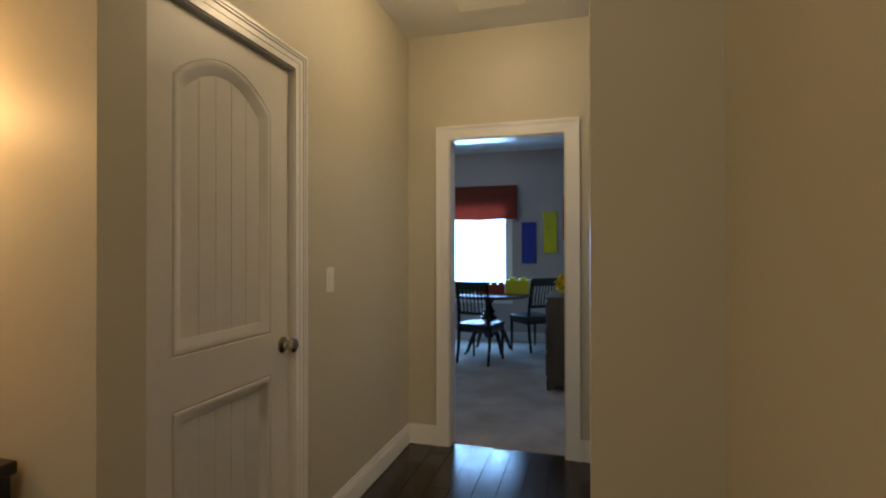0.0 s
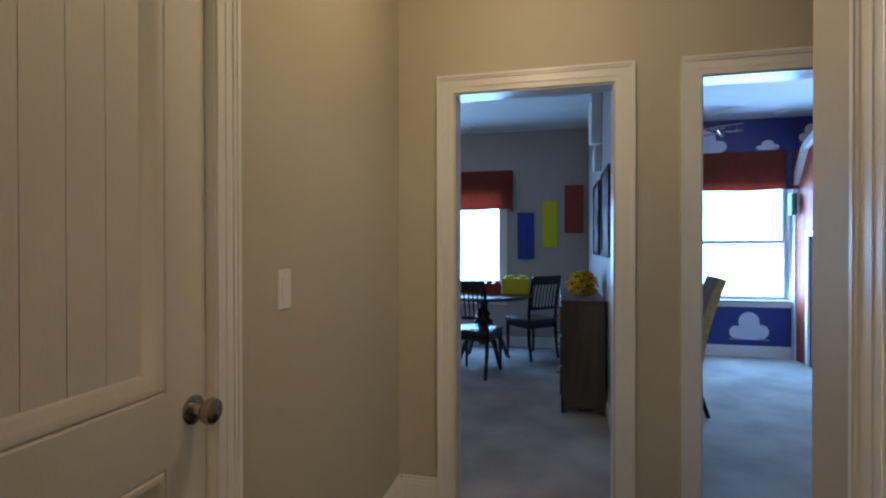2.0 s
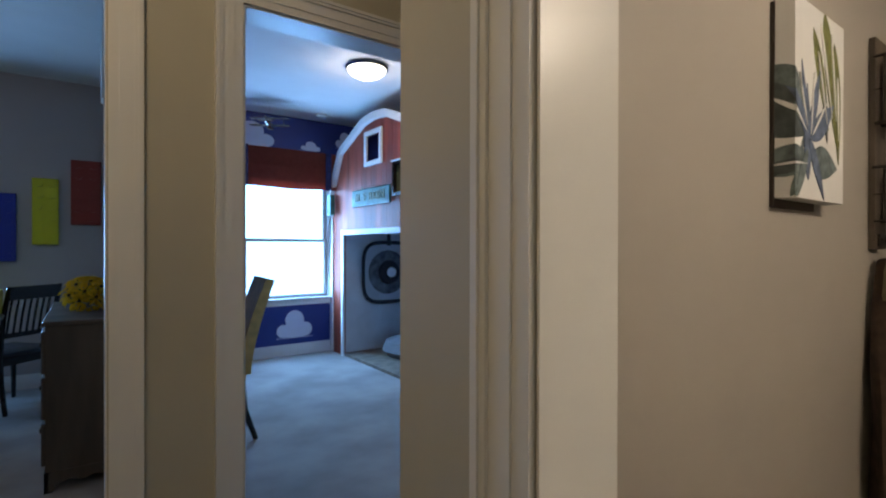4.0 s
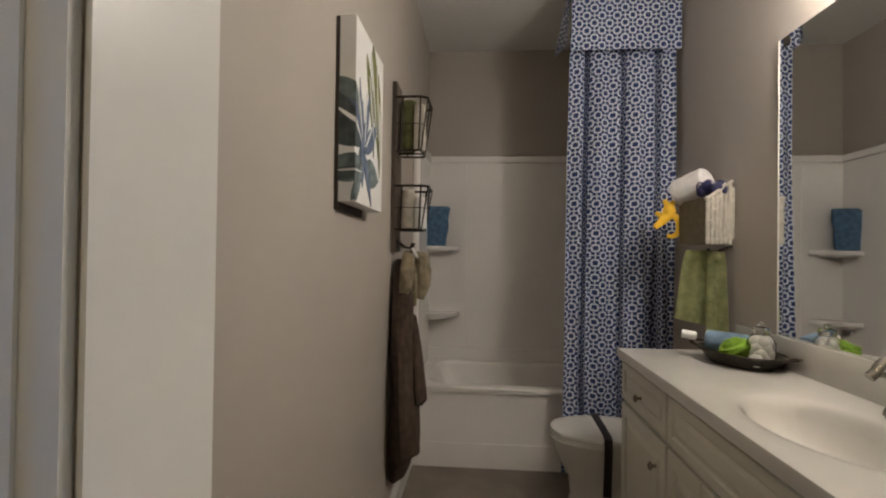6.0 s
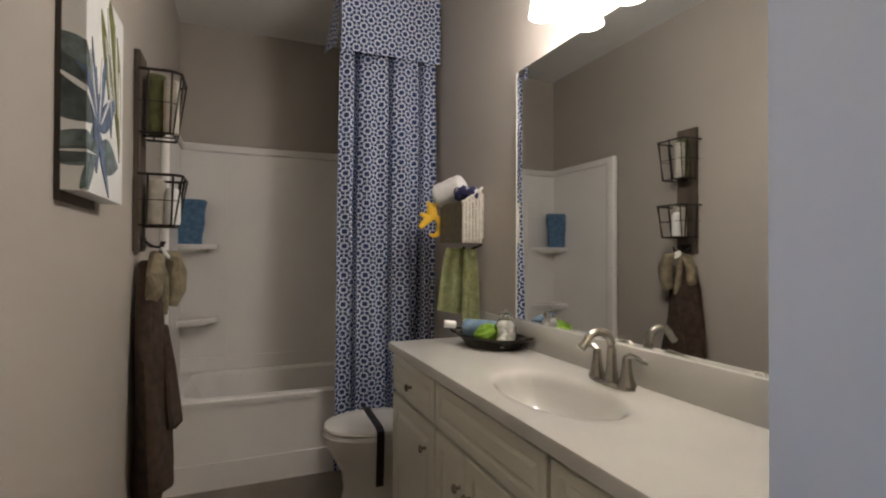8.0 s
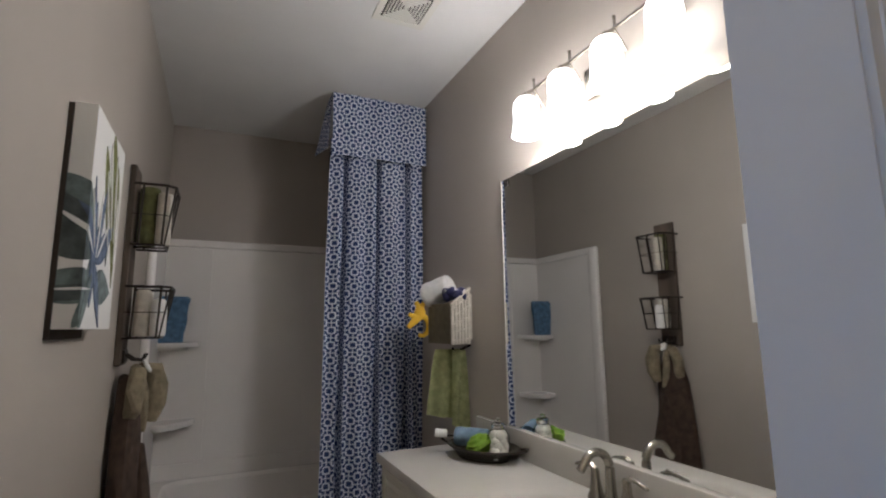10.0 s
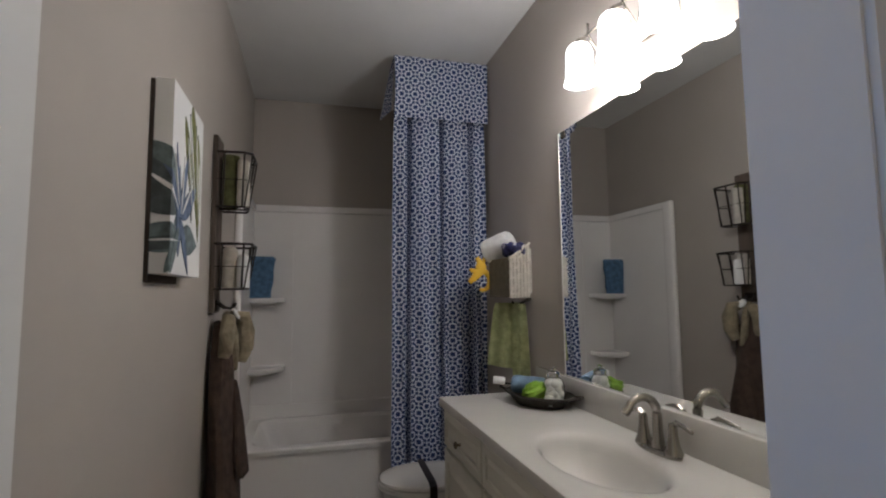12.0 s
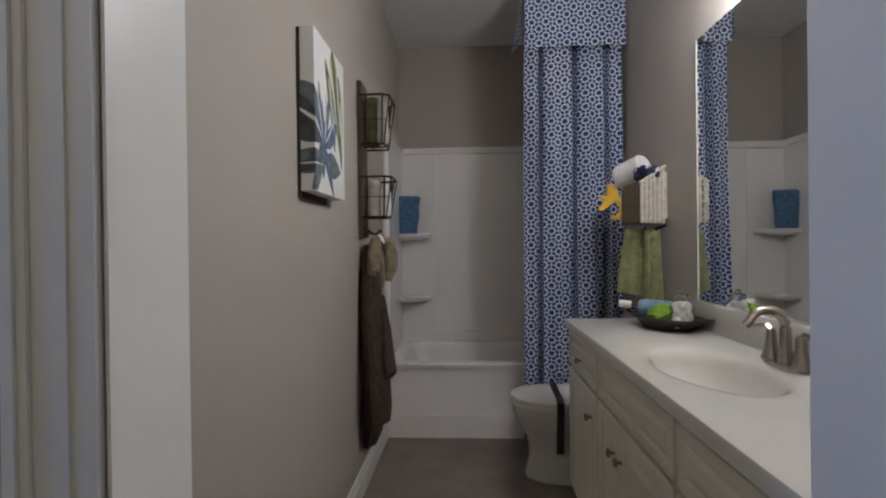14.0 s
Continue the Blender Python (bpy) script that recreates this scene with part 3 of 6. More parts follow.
def shower_curtain():
    ob = thing("shower_curtain", "navy and white lattice patterned shower curtain with a boxed valance", "shower curtain", (0, 0, 0))
    rows, zs = [], []
    nz, ny = 12, 150
    for j in range(nz + 1):
        z = 2.45 + (0.06 - 2.45) * j / nz
        zs.append(z)
        row = []
        for i in range(ny + 1):
            u = i / ny
            ylen = 1.124 - 0.556 * u
            ylen += (0.026 * j / nz) * (1 - u)
            pleat = 0.0
            for c in (0.17, 0.52, 0.84):
                pleat += 0.085 * math.exp(-((u - c - 0.006 * math.sin(j * 0.6)) / 0.022) ** 2)
            soft = 0.017 * math.sin(2 * math.pi * (u * 5.5 + 0.15 * math.sin(0.5 * j))) * min(1, j / 4 + 0.2)
            row.append((2.742 + pleat + soft + 0.012 * (1 - u), ylen))
        rows.append(row)
    patterned_sheet("curtain_cloth", rows, zs, M_LATT, ob)
    front = [(2.70 + 0.004 * math.sin(k * 0.9), 1.126 - 0.572 * k / 24) for k in range(25)]
    patterned_sheet("valance", [front] * 2, [2.708, 2.337], M_LATT, ob, smooth=False)
    ret_top = [(2.86 - 0.157 * k / 6, 1.128) for k in range(7)]
    ret_bot = [(2.88 - 0.172 * k / 6, 1.190 - 0.007 * k) for k in range(7)]
    patterned_sheet("valance_return", [ret_top, ret_bot], [2.708, 2.37], M_LATT, ob, smooth=False)
    part("valance_board", box(2.709, 0.548, 2.690, 2.86, 1.124, 2.709), M_WHITE, ob)
    part("curtain_rod", tube(bmesh.new(), (2.80, 0.545, 2.46), (2.80, 1.10, 2.46), 0.012), M_NICKEL, ob)


shower_curtain()


def toilet():
    ob = thing("toilet", "white china toilet with closed lid between vanity and curtain", "toilet", (2.42, 0.56, 0))
    def egg(z, a, y0, y1, n=28, x=0.0):
        return [(x + a * math.sin(2 * math.pi * k / n), (y0 + y1) / 2 - (y1 - y0) / 2 * math.cos(2 * math.pi * k / n), z) for k in range(n)]
    def loft(name, rings, material, label=""):
        bm = bmesh.new()
        vs = [[bm.verts.new(p) for p in r] for r in rings]
        for u, v in zip(vs, vs[1:]):
            for k in range(len(u)):
                bm.faces.new((u[k], u[(k + 1) % len(u)], v[(k + 1) % len(v)], v[k]))
        bm.faces.new(vs[0]), bm.faces.new(vs[-1])
        bmesh.ops.recalc_face_normals(bm, faces=bm.faces)
        return part(name, bm, material, ob, label, smooth=True)
    loft("bowl", [egg(0.0, 0.115, 0.12, 0.62), egg(0.02, 0.118, 0.12, 0.625), egg(0.12, 0.105, 0.14, 0.60), egg(0.20, 0.115, 0.14, 0.61), egg(0.28, 0.155, 0.16, 0.655), egg(0.34, 0.175, 0.18, 0.68), egg(0.385, 0.18, 0.18, 0.685)], M_CERAM)
    loft("seat", [egg(0.388, 0.186, 0.20, 0.70), egg(0.392, 0.186, 0.20, 0.695), egg(0.404, 0.186, 0.20, 0.695), egg(0.407, 0.182, 0.20, 0.692)], M_CERAM)
    loft("lid", [egg(0.411, 0.183, 0.20, 0.692), egg(0.415, 0.187, 0.20, 0.697), egg(0.427, 0.184, 0.20, 0.694), egg(0.434, 0.16, 0.22, 0.67), egg(0.436, 0.10, 0.27, 0.61)], M_CERAM)
    tank = part("tank", box(-0.215, 0.0, 0.37, 0.215, 0.185, 0.70, 0.02, 3), M_CERAM, ob, smooth=True)
    part("tank_lid", box(-0.225, -0.005, 0.70, 0.225, 0.195, 0.73, 0.01, 2), M_CERAM, tank)
    part("flush_lever", pipe(bmesh.new(), [(-0.17, 0.185, 0.64), (-0.17, 0.205, 0.64), (-0.10, 0.21, 0.63)], 0.007), M_NICKEL, tank)
    bm = bmesh.new()
    pts = [(0.19, 0.447, 0.30), (0.192, 0.447, 0.40), (0.19, 0.450, 0.436), (0.14, 0.455, 0.441), (-0.14, 0.465, 0.441), (-0.19, 0.47, 0.436), (-0.194, 0.47, 0.40), (-0.194, 0.475, 0.19)]
    for (a, b) in zip(pts, pts[1:]):
        vs = [bm.verts.new(p) for p in ((a[0], a[1] - 0.018, a[2]), (a[0], a[1] + 0.018, a[2]), (b[0], b[1] + 0.018, b[2]), (b[0], b[1] - 0.018, b[2]))]
        bm.faces.new(vs)
    bmesh.ops.remove_doubles(bm, verts=bm.verts, dist=1e-5)
    bmesh.ops.solidify(bm, geom=bm.faces[:], thickness=0.002)
    band = part("ribbon_band", bm, mat("dark_brown_ribbon", (0.018, 0.012, 0.012), 0.5), None, "dark ribbon band laid across the closed toilet lid", category="ribbon")
    band.matrix_world = ob.matrix_world.copy()
    return ob


toilet()


def raised_front(name, x0, x1, z0, z1, parent, y=0.985):
    """A cabinet front with a raised centre panel, facing +y."""
    bm = bmesh.new()
    w, h = x1 - x0, z1 - z0
    prof = ((0.0, 0.0), (0.0, 0.016), (0.003, 0.019), (0.045, 0.019), (0.050, 0.012), (0.058, 0.011), (0.080, 0.018), (0.084, 0.018))
    if min(w, h) < 0.2:
        prof = ((0.0, 0.0), (0.0, 0.016), (0.003, 0.019), (0.030, 0.019), (0.034, 0.013), (0.040, 0.012), (0.054, 0.018), (0.056, 0.018))
    rings = [[bm.verts.new((x, y + d, z)) for x, z in ((x0 + i, z0 + i), (x1 - i, z0 + i), (x1 - i, z1 - i), (x0 + i, z1 - i))] for i, d in prof]
    for u, v in zip(rings, rings[1:]):
        for k in range(4):
            bm.faces.new((u[k], u[(k + 1) % 4], v[(k + 1) % 4], v[k]))
    bm.faces.new(rings[-1]), bm.faces.new(rings[0])
    bmesh.ops.recalc_face_normals(bm, faces=bm.faces)
    return part(name, bm, M_CAB, parent)


def cab_knob(parent, x, z, y=1.003):
    k = part("knob", lathe(bmesh.new(), [(0.0, 0.0), (0.007, 0.0), (0.005, 0.010), (0.008, 0.014), (0.014, 0.017), (0.0145, 0.022), (0.009, 0.026), (0.0, 0.027)], seg=14), M_KNOB, parent, "antique nickel cabinet knob", smooth=True)
    k.matrix_world = pose(x, y, z, -90, 0, 0)


def vanity():
    ob = thing("vanity_cabinet", "cream painted bathroom vanity cabinet with raised panel doors and drawers", "cabinet", (0, 0, 0))
    bm = box(0.436, 0.982, 0.10, 2.092, 1.000, 0.832)
    bm_box(bm, 0.436, 0.545, 0.118, 0.454, 0.982, 0.832)
    bm_box(bm, 2.074, 0.545, 0.118, 2.092, 0.982, 0.832)
    bm_box(bm, 0.436, 0.545, 0.10, 2.092, 0.982, 0.118)
    part("body", bm, M_CAB, ob)
    part("toe_kick", box(0.436, 0.545, 0.0, 2.092, 0.930, 0.10), M_CAB, ob)
    for x0, x1 in ((1.603, 2.078), (0.46, 0.932)):
        d = raised_front("drawer_front", x0, x1, 0.668, 0.816, ob, 1.0)
        cab_knob(d, (x0 + x1) / 2, 0.732, 1.018)
        d = raised_front("cabinet_door", x0, x1, 0.128, 0.654, ob, 1.0)
        cab_knob(d, x0 + 0.08 if x0 > 1 else x1 - 0.07, 0.560, 1.018)
    raised_front("false_front", 0.949, 1.587, 0.668, 0.816, ob, 1.0)
    mid = 1.355
    d = raised_front("cabinet_door", 0.949, mid - 0.002, 0.128, 0.654, ob, 1.0)
    cab_knob(d, mid - 0.035, 0.550, 1.018)
    d = raised_front("cabinet_door", mid + 0.002, 1.587, 0.128, 0.654, ob, 1.0)
    cab_knob(d, mid + 0.035, 0.550, 1.018)


vanity()


def vanity_top():
    ob = thing("countertop", "cream cultured marble vanity top with moulded oval basin and backsplash", "countertop", (0, 0, 0))
    X0, X1, Y0, Y1, Z = 0.434, 2.112, 0.545, 1.032, 0.862
    cx, cy, ax, ay = 1.226, 0.801, 0.240, 0.139
    n, m = 48, 12
    bm = bmesh.new()
    angs = [2 * math.pi * k / n for k in range(n)]
    def outer(a):
        c, s = math.cos(a), math.sin(a)
        t = min(((X1 if c > 0 else X0) - cx) / c if abs(c) > 1e-6 else 1e9, ((Y1 if s > 0 else Y0) - cy) / s if abs(s) > 1e-6 else 1e9)
        return cx + c * t, cy + s * t
    angs = sorted(angs + [math.atan2(y - cy, x - cx) % (2 * math.pi) for x in (X0, X1) for y in (Y0, Y1)])
    rings = [[bm.verts.new((*outer(a), Z - 0.034)) for a in angs], [bm.verts.new((*outer(a), Z - 0.006)) for a in angs]]
    rings.append([bm.verts.new((outer(a)[0] + (cx - outer(a)[0]) * 0.004, outer(a)[1] + (cy - outer(a)[1]) * 0.012, Z)) for a in angs])
    def el(f, dz):
        out = []
        for a in angs:
            c, s = math.cos(a), math.sin(a)
            r = 1 / math.sqrt((c / ax) ** 2 + (s / ay) ** 2)
            out.append(bm.verts.new((cx + c * r * f, cy + s * r * f, Z + dz)))
        return out
    for fct, dz in ((1.32, 0.0), (1.24, -0.002), (1.12, -0.004), (1.05, -0.008), (1.00, -0.015), (0.95, -0.028), (0.91, -0.046), (0.84, -0.068), (0.74, -0.090), (0.62, -0.107), (0.48, -0.119), (0.32, -0.127), (0.18, -0.131), (0.07, -0.132)):
        rings.append(el(fct, dz))
    for u, v in zip(rings, rings[1:]):
        for k in range(len(angs)):
            bm.faces.new((u[k], u[(k + 1) % len(angs)], v[(k + 1) % len(angs)], v[k]))
    bm.faces.new(rings[-1])
    bmesh.ops.recalc_face_normals(bm, faces=bm.faces)
    part("basin_top", bm, M_MARBLE, ob, smooth=True)
    part("backsplash", box(X0, 0.543, Z, X1, 0.564, Z + 0.108, 0.003, 2), M_MARBLE, ob, smooth=True)
    part("drain", lathe(bmesh.new(), [(0.0, 0.004), (0.016, 0.004), (0.021, 0.001), (0.022, 0.0)], (cx, cy, Z - 0.132), 18), M_NICKEL, ob, "nickel sink drain")


vanity_top()


def faucet():
    ob = thing("faucet", "brushed nickel two-handle arched faucet on the vanity top", "faucet", (1.204, 0.618, 0.862))
    bm = bmesh.new()
    lathe(bm, [(0.0, 0.0), (0.030, 0.0), (0.030, 0.006), (0.024, 0.012), (0.0, 0.012)], (0, 0, 0), 24, 3.0, 1.0)
    part("base_plate", bm, M_NICKEL, ob, smooth=True)
    pts, rs = [], []
    for k in range(15):
        a = radians(180 - 160 * k / 14)
        if k == 0:
            pts += [(0, 0.0, 0.01), (0, 0.0, 0.05)]
            rs += [0.021, 0.0155]
        pts.append((0, 0.048 + 0.048 * math.cos(a), 0.108 + 0.047 * math.sin(a)))
        rs.append(0.0135 - 0.0025 * k / 14)
    pts.append((0, 0.107, 0.112))
    rs.append(0.0115)
    part("spout", pipe(bmesh.new(), pts, rs, 14), M_NICKEL, ob, smooth=True)
    for s in (-1, 1):
        h = part("handle", lathe(bmesh.new(), [(0.0, 0.008), (0.026, 0.008), (0.026, 0.013), (0.019, 0.030), (0.0135, 0.060), (0.0125, 0.085), (0.009, 0.094), (0.0, 0.096)], (s * 0.062, 0, 0), 18), M_NICKEL, ob, smooth=True)
        part("lever", pipe(bmesh.new(), [(s * 0.060, 0.0, 0.086), (s * 0.078, 0.0, 0.098), (s * 0.105, 0.002, 0.096), (s * 0.142, 0.006, 0.088)], [0.008, 0.0085, 0.007, 0.005], 8), M_NICKEL, h, smooth=True)


faucet()


def mirror():
    ob = thing("wall_mirror", "large frameless wall mirror above the vanity top", "mirror", (0, 0, 0))
    part("glass", box(0.56, 0.5415, 0.9705, 1.856, 0.5475, 2.006), M_MIRROR, ob)
    for x in (0.80, 1.62):
        part("clip", box(x, 0.5476, 0.9702, x + 0.02, 0.5505, 0.979, 0.001), M_PLASTIC, ob)
    part("edge_strip", box(1.856, 0.5415, 0.9705, 1.859, 0.550, 2.006), M_PLASTIC, ob)
    part("mirror_clip", box(1.80, 0.5476, 1.975, 1.83, 0.552, 2.004, 0.001), M_WIRE, ob)


mirror()


def vanity_light():
    ob = thing("vanity_light", "nickel vanity light bar with four bell glass shades, switched on", "wall lamp", (0, 0, 0))
    part("backplate", box(1.115, 0.541, 2.13, 1.285, 0.556, 2.24, 0.005, 2), M_NICKEL, ob)
    part("bar", pipe(bmesh.new(), [(0.82, 0.60, 2.274), (1.573, 0.60, 2.274)], 0.006), M_NICKEL, ob)
    for x in (0.875, 1.087, 1.300, 1.513):
        part("arm", pipe(bmesh.new(), [(x, 0.60, 2.315), (x, 0.60, 2.274), (x, 0.615, 2.262), (x, 0.64, 2.248), (x, 0.64, 2.235)], 0.006), M_NICKEL, ob, smooth=True)
        part("arm_brace", pipe(bmesh.new(), [(x, 0.60, 2.27), (x, 0.575, 2.235), (x, 0.556, 2.21)], 0.005), M_NICKEL, ob)
        part("socket", tube(bmesh.new(), (x, 0.64, 2.215), (x, 0.64, 2.243), 0.018, 0.014, 14), M_NICKEL, ob)
        sh = part("shade", lathe(bmesh.new(), [(0.020, 0.0), (0.036, -0.006), (0.047, -0.020), (0.051, -0.045), (0.051, -0.090), (0.054, -0.125), (0.061, -0.152), (0.059, -0.152), (0.052, -0.125), (0.049, -0.090), (0.049, -0.045), (0.045, -0.022), (0.034, -0.008), (0.018, -0.003)], (x, 0.64, 2.230), 24, 0.94, 0.94), M_SHADE, ob, "glowing frosted bell glass shade", smooth=True)
        sh.visible_shadow = False


vanity_light()


def wall_art():
    """A gallery canvas whose painted leaves run on round its near side."""
    ob = thing("canvas_painting", "white canvas painting of blue and green leaves on bathroom wall", "painting", (0, 0, 0))
    x0, x1, z0, z1, yb, yf = 1.353, 1.714, 1.377, 1.892, 1.984, 1.938
    part("canvas", box(x0, yf, z0, x1, yb, z1, 0.001), M_WHITE, ob)
    side = mat("brown_canvas_edge", (0.045, 0.032, 0.024), 0.8)
    part("back_frame", box(x0 - 0.002, yb + 0.0005, z0 - 0.022, x1 - 0.08, 1.9945, z1 - 0.004), side, ob, "dark wood back frame")
    cols = {"blue": mat("slate_blue_paint", (0.12, 0.16, 0.25), 0.7, vary=0.25, scale=30), "green": mat("olive_leaf_paint", (0.19, 0.20, 0.06), 0.7, vary=0.25, scale=30), "grey": mat("grey_green_paint", (0.15, 0.19, 0.19), 0.7, vary=0.3, scale=30), "dark": mat("dark_umber_paint", (0.085, 0.105, 0.105), 0.7, vary=0.25, scale=30), "white": M_WHITE}
    w, h, dp = x1 - x0, z1 - z0, yb - yf

    def clip(poly, k, lim, sign):
        out = []
        for a, b in zip(poly, poly[1:] + poly[:1]):
            da, db = sign * (a[k] - lim), sign * (b[k] - lim)
            if da >= 0:
                out.append(a)
            if (da >= 0) != (db >= 0):
                t = da / (da - db)
                out.append((a[0] + (b[0] - a[0]) * t, a[1] + (b[1] - a[1]) * t))
        return out

    def leaf(s0, v0, ang, length, width, col, k, bend=0.0, name="painted_leaf"):
        n, c, s = 14, math.cos(radians(ang)), math.sin(radians(ang))
        pts = []
        for i in range(n + 1):
            t = i / n
            pts.append((t * length, width * math.sin(math.pi * t ** 0.75) + bend * t * t))
        for i in range(n - 1, 0, -1):
            t = i / n
            pts.append((t * length, -width * math.sin(math.pi * t ** 0.75) + bend * t * t))
        poly = [(s0 + a * c - b * s, v0 + a * s + b * c) for a, b in pts]
        poly = clip(clip(poly, 1, 0.003, 1), 1, h - 0.003, -1)
        lift = 0.0006 + 0.00012 * k
        front, rim = clip(clip(poly, 0, 0.0, 1), 0, w - 0.002, -1), clip(clip(poly, 0, 0.0, -1), 0, -dp, 1)
        bm = bmesh.new()
        if len(front) > 2:
            prism(bm, [(x0 + a, z0 + b) for a, b in front], "y", yf - lift, yf + 0.0005)
        if len(rim) > 2:
            prism(bm, [(yf - a, z0 + b) for a, b in rim], "x", x0 - lift, x0 + 0.0005)
        if len(bm.faces):
            part(name, bm, cols[col], ob)

    L = [(-0.10, 0.335, -38, 0.22, 0.058, "grey", 0.0), (-0.10, 0.315, -34, 0.22, 0.020, "dark", 0.0), (-0.10, 0.225, -16, 0.20, 0.050, "dark", 0.0),
         (-0.10, 0.085, 6, 0.22, 0.040, "grey", 0.0), (-0.10, 0.072, 5, 0.20, 0.018, "dark", 0.0), (-0.01, 0.00, 62, 0.18, 0.017, "grey", 0.02),
         (0.12, 0.455, -62, 0.28, 0.026, "green", -0.02), (0.20, 0.52, -72, 0.36, 0.040, "green", -0.02), (0.28, 0.45, -84, 0.34, 0.034, "green", 0.0), (0.20, 0.30, -80, 0.14, 0.016, "dark", 0.0),
         (0.085, 0.05, 92, 0.25, 0.024, "blue", 0.0), (0.085, 0.17, 104, 0.19, 0.013, "blue", 0.0), (0.085, 0.15, 118, 0.17, 0.020, "blue", 0.03), (0.09, 0.17, 62, 0.20, 0.018, "blue", 0.02),
         (0.10, 0.16, 28, 0.21, 0.032, "blue", 0.02), (0.11, 0.11, -4, 0.19, 0.044, "grey", 0.0), (0.09, 0.16, -52, 0.19, 0.020, "blue", -0.01), (0.08, 0.13, -120, 0.17, 0.018, "grey", 0.0)]
    for k, (a, b, g, ln, wd, cc, be) in enumerate(L):
        leaf(a, b, g, ln, wd, cc, k, be)
    V = [(-0.06, 0.265, -34, 0.16, 0.006), (-0.06, 0.085, 3, 0.14, 0.003), (0.10, 0.17, 82, 0.17, 0.004), (0.075, 0.19, 112, 0.14, 0.004), (0.17, 0.48, -70, 0.26, 0.006), (0.25, 0.47, -80, 0.24, 0.006), (0.30, 0.36, -86, 0.18, 0.007), (0.15, 0.40, -70, 0.20, 0.005), (0.11, 0.17, 44, 0.15, 0.004)]
    for k, (a, b, g, ln, wd) in enumerate(V):
        leaf(a, b, g, ln, wd, "white", 20 + k, 0.0, "painted_vein")


wall_art()


def wire_basket(parent, x0, x1, ytop, z0, z1, yb=1.988):
    """A tapered wire basket hung on a board."""
    ob = part("wire_basket", pipe(bmesh.new(), [(x0, yb, z1), (x0 - 0.004, ytop + 0.03, z1), (x0 + 0.02, ytop, z1), (x1 - 0.02, ytop, z1), (x1 + 0.004, ytop + 0.03, z1), (x1, yb, z1)], 0.0055, 6), M_WIRE, parent, "dark bronze wire basket")
    yb2 = ytop + 0.03
    part("lower_ring", pipe(bmesh.new(), [(x0 + 0.02, yb, z0), (x0 + 0.02, yb2 + 0.01, z0), (x0 + 0.035, yb2, z0), (x1 - 0.035, yb2, z0), (x1 - 0.02, yb2 + 0.01, z0), (x1 - 0.02, yb, z0)], 0.004, 6), M_WIRE, ob)
    zc = (z0 + z1) / 2
    part("middle_ring", pipe(bmesh.new(), [(x0 + 0.008, yb, zc), (x0 + 0.008, ytop + 0.035, zc), (x0 + 0.028, ytop + 0.015, zc), (x1 - 0.028, ytop + 0.015, zc), (x1 - 0.008, ytop + 0.035, zc), (x1 - 0.008, yb, zc)], 0.002, 6), M_WIRE, ob)
    for k in range(3):
        t = k / 2
        xt, xb = x0 + 0.02 + (x1 - x0 - 0.04) * t, x0 + 0.035 + (x1 - x0 - 0.07) * t
        part("wire", pipe(bmesh.new(), [(xt, ytop, z1), (xb, yb2, z0), (xb, yb, z0)], 0.005 if k == 1 else 0.0035, 6), M_WIRE, ob)
    for xa, xb in ((x0, x0 + 0.02), (x1, x1 - 0.02)):
        for yy in (1.955, ytop + 0.03):
            part("wire", pipe(bmesh.new(), [(xa, yy, z1), (xb, yy + 0.008, z0)], 0.0042, 6), M_WIRE, ob)
    return ob


def jar(name, at, r, h, material, label, lid=True, cat="jar"):
    ob = thing(name, label, cat, at)
    part("jar_body", lathe(bmesh.new(), [(0.0, 0.0), (r * 0.9, 0.0), (r, h * 0.08), (r, h * 0.7), (r * 0.8, h * 0.84), (r * 0.55, h * 0.88), (0.0, h * 0.88)]), material, ob, smooth=True)
    if lid:
        part("lid", lathe(bmesh.new(), [(0.0, h * 0.88), (r * 0.6, h * 0.88), (r * 0.62, h * 0.96), (r * 0.3, h), (0.0, h)]), M_NICKEL, ob, "silver lid", smooth=True)
    return ob


def rolled_towel(name, p, q, r, material, label, group=""):
    """A rolled towel from p to q, with a spiral end."""
    ob = thing(name, label, "towel", p, 0, group)
    d = Vector(q) - Vector(p)
    bm = bmesh.new()
    n = 22
    prof = [(0.0, 0.0), (r * 0.55, 0.003), (r * 0.62, 0.010), (r * 0.68, 0.002), (r * 0.9, 0.0), (r, 0.010)]
    for k in range(1, 6):
        prof.append((r * (1 + 0.03 * math.sin(k * 2.1)), d.length * k / 6))
    prof += [(r, d.length - 0.01), (r * 0.9, d.length), (r * 0.6, d.length - 0.004), (0.0, d.length)]
    lathe(bm, prof, (0, 0, 0), n)
    pc = part("roll", bm, material, ob, smooth=True)
    pc.matrix_local = d.to_track_quat("Z", "Y").to_matrix().to_4x4()
    return ob


M_OLIVE = mat("olive_green_terry", (0.13, 0.135, 0.05), 0.95, vary=0.2, scale=30, bump=1.0, bscale=350)
M_TERRYW = mat("white_terry", (0.80, 0.79, 0.77), 0.95, vary=0.06, scale=30, bump=1.0, bscale=350)
M_CREAM = mat("cream_terry", (0.62, 0.58, 0.50), 0.95, vary=0.1, scale=30, bump=1.0, bscale=350)
M_TBLUE = mat("steel_blue_terry", (0.105, 0.20, 0.33), 0.95, vary=0.2, scale=30, bump=1.0, bscale=350)
M_BROWN = mat("chocolate_terry", (0.070, 0.043, 0.029), 0.97, vary=0.2, scale=30, bump=1.0, bscale=350)
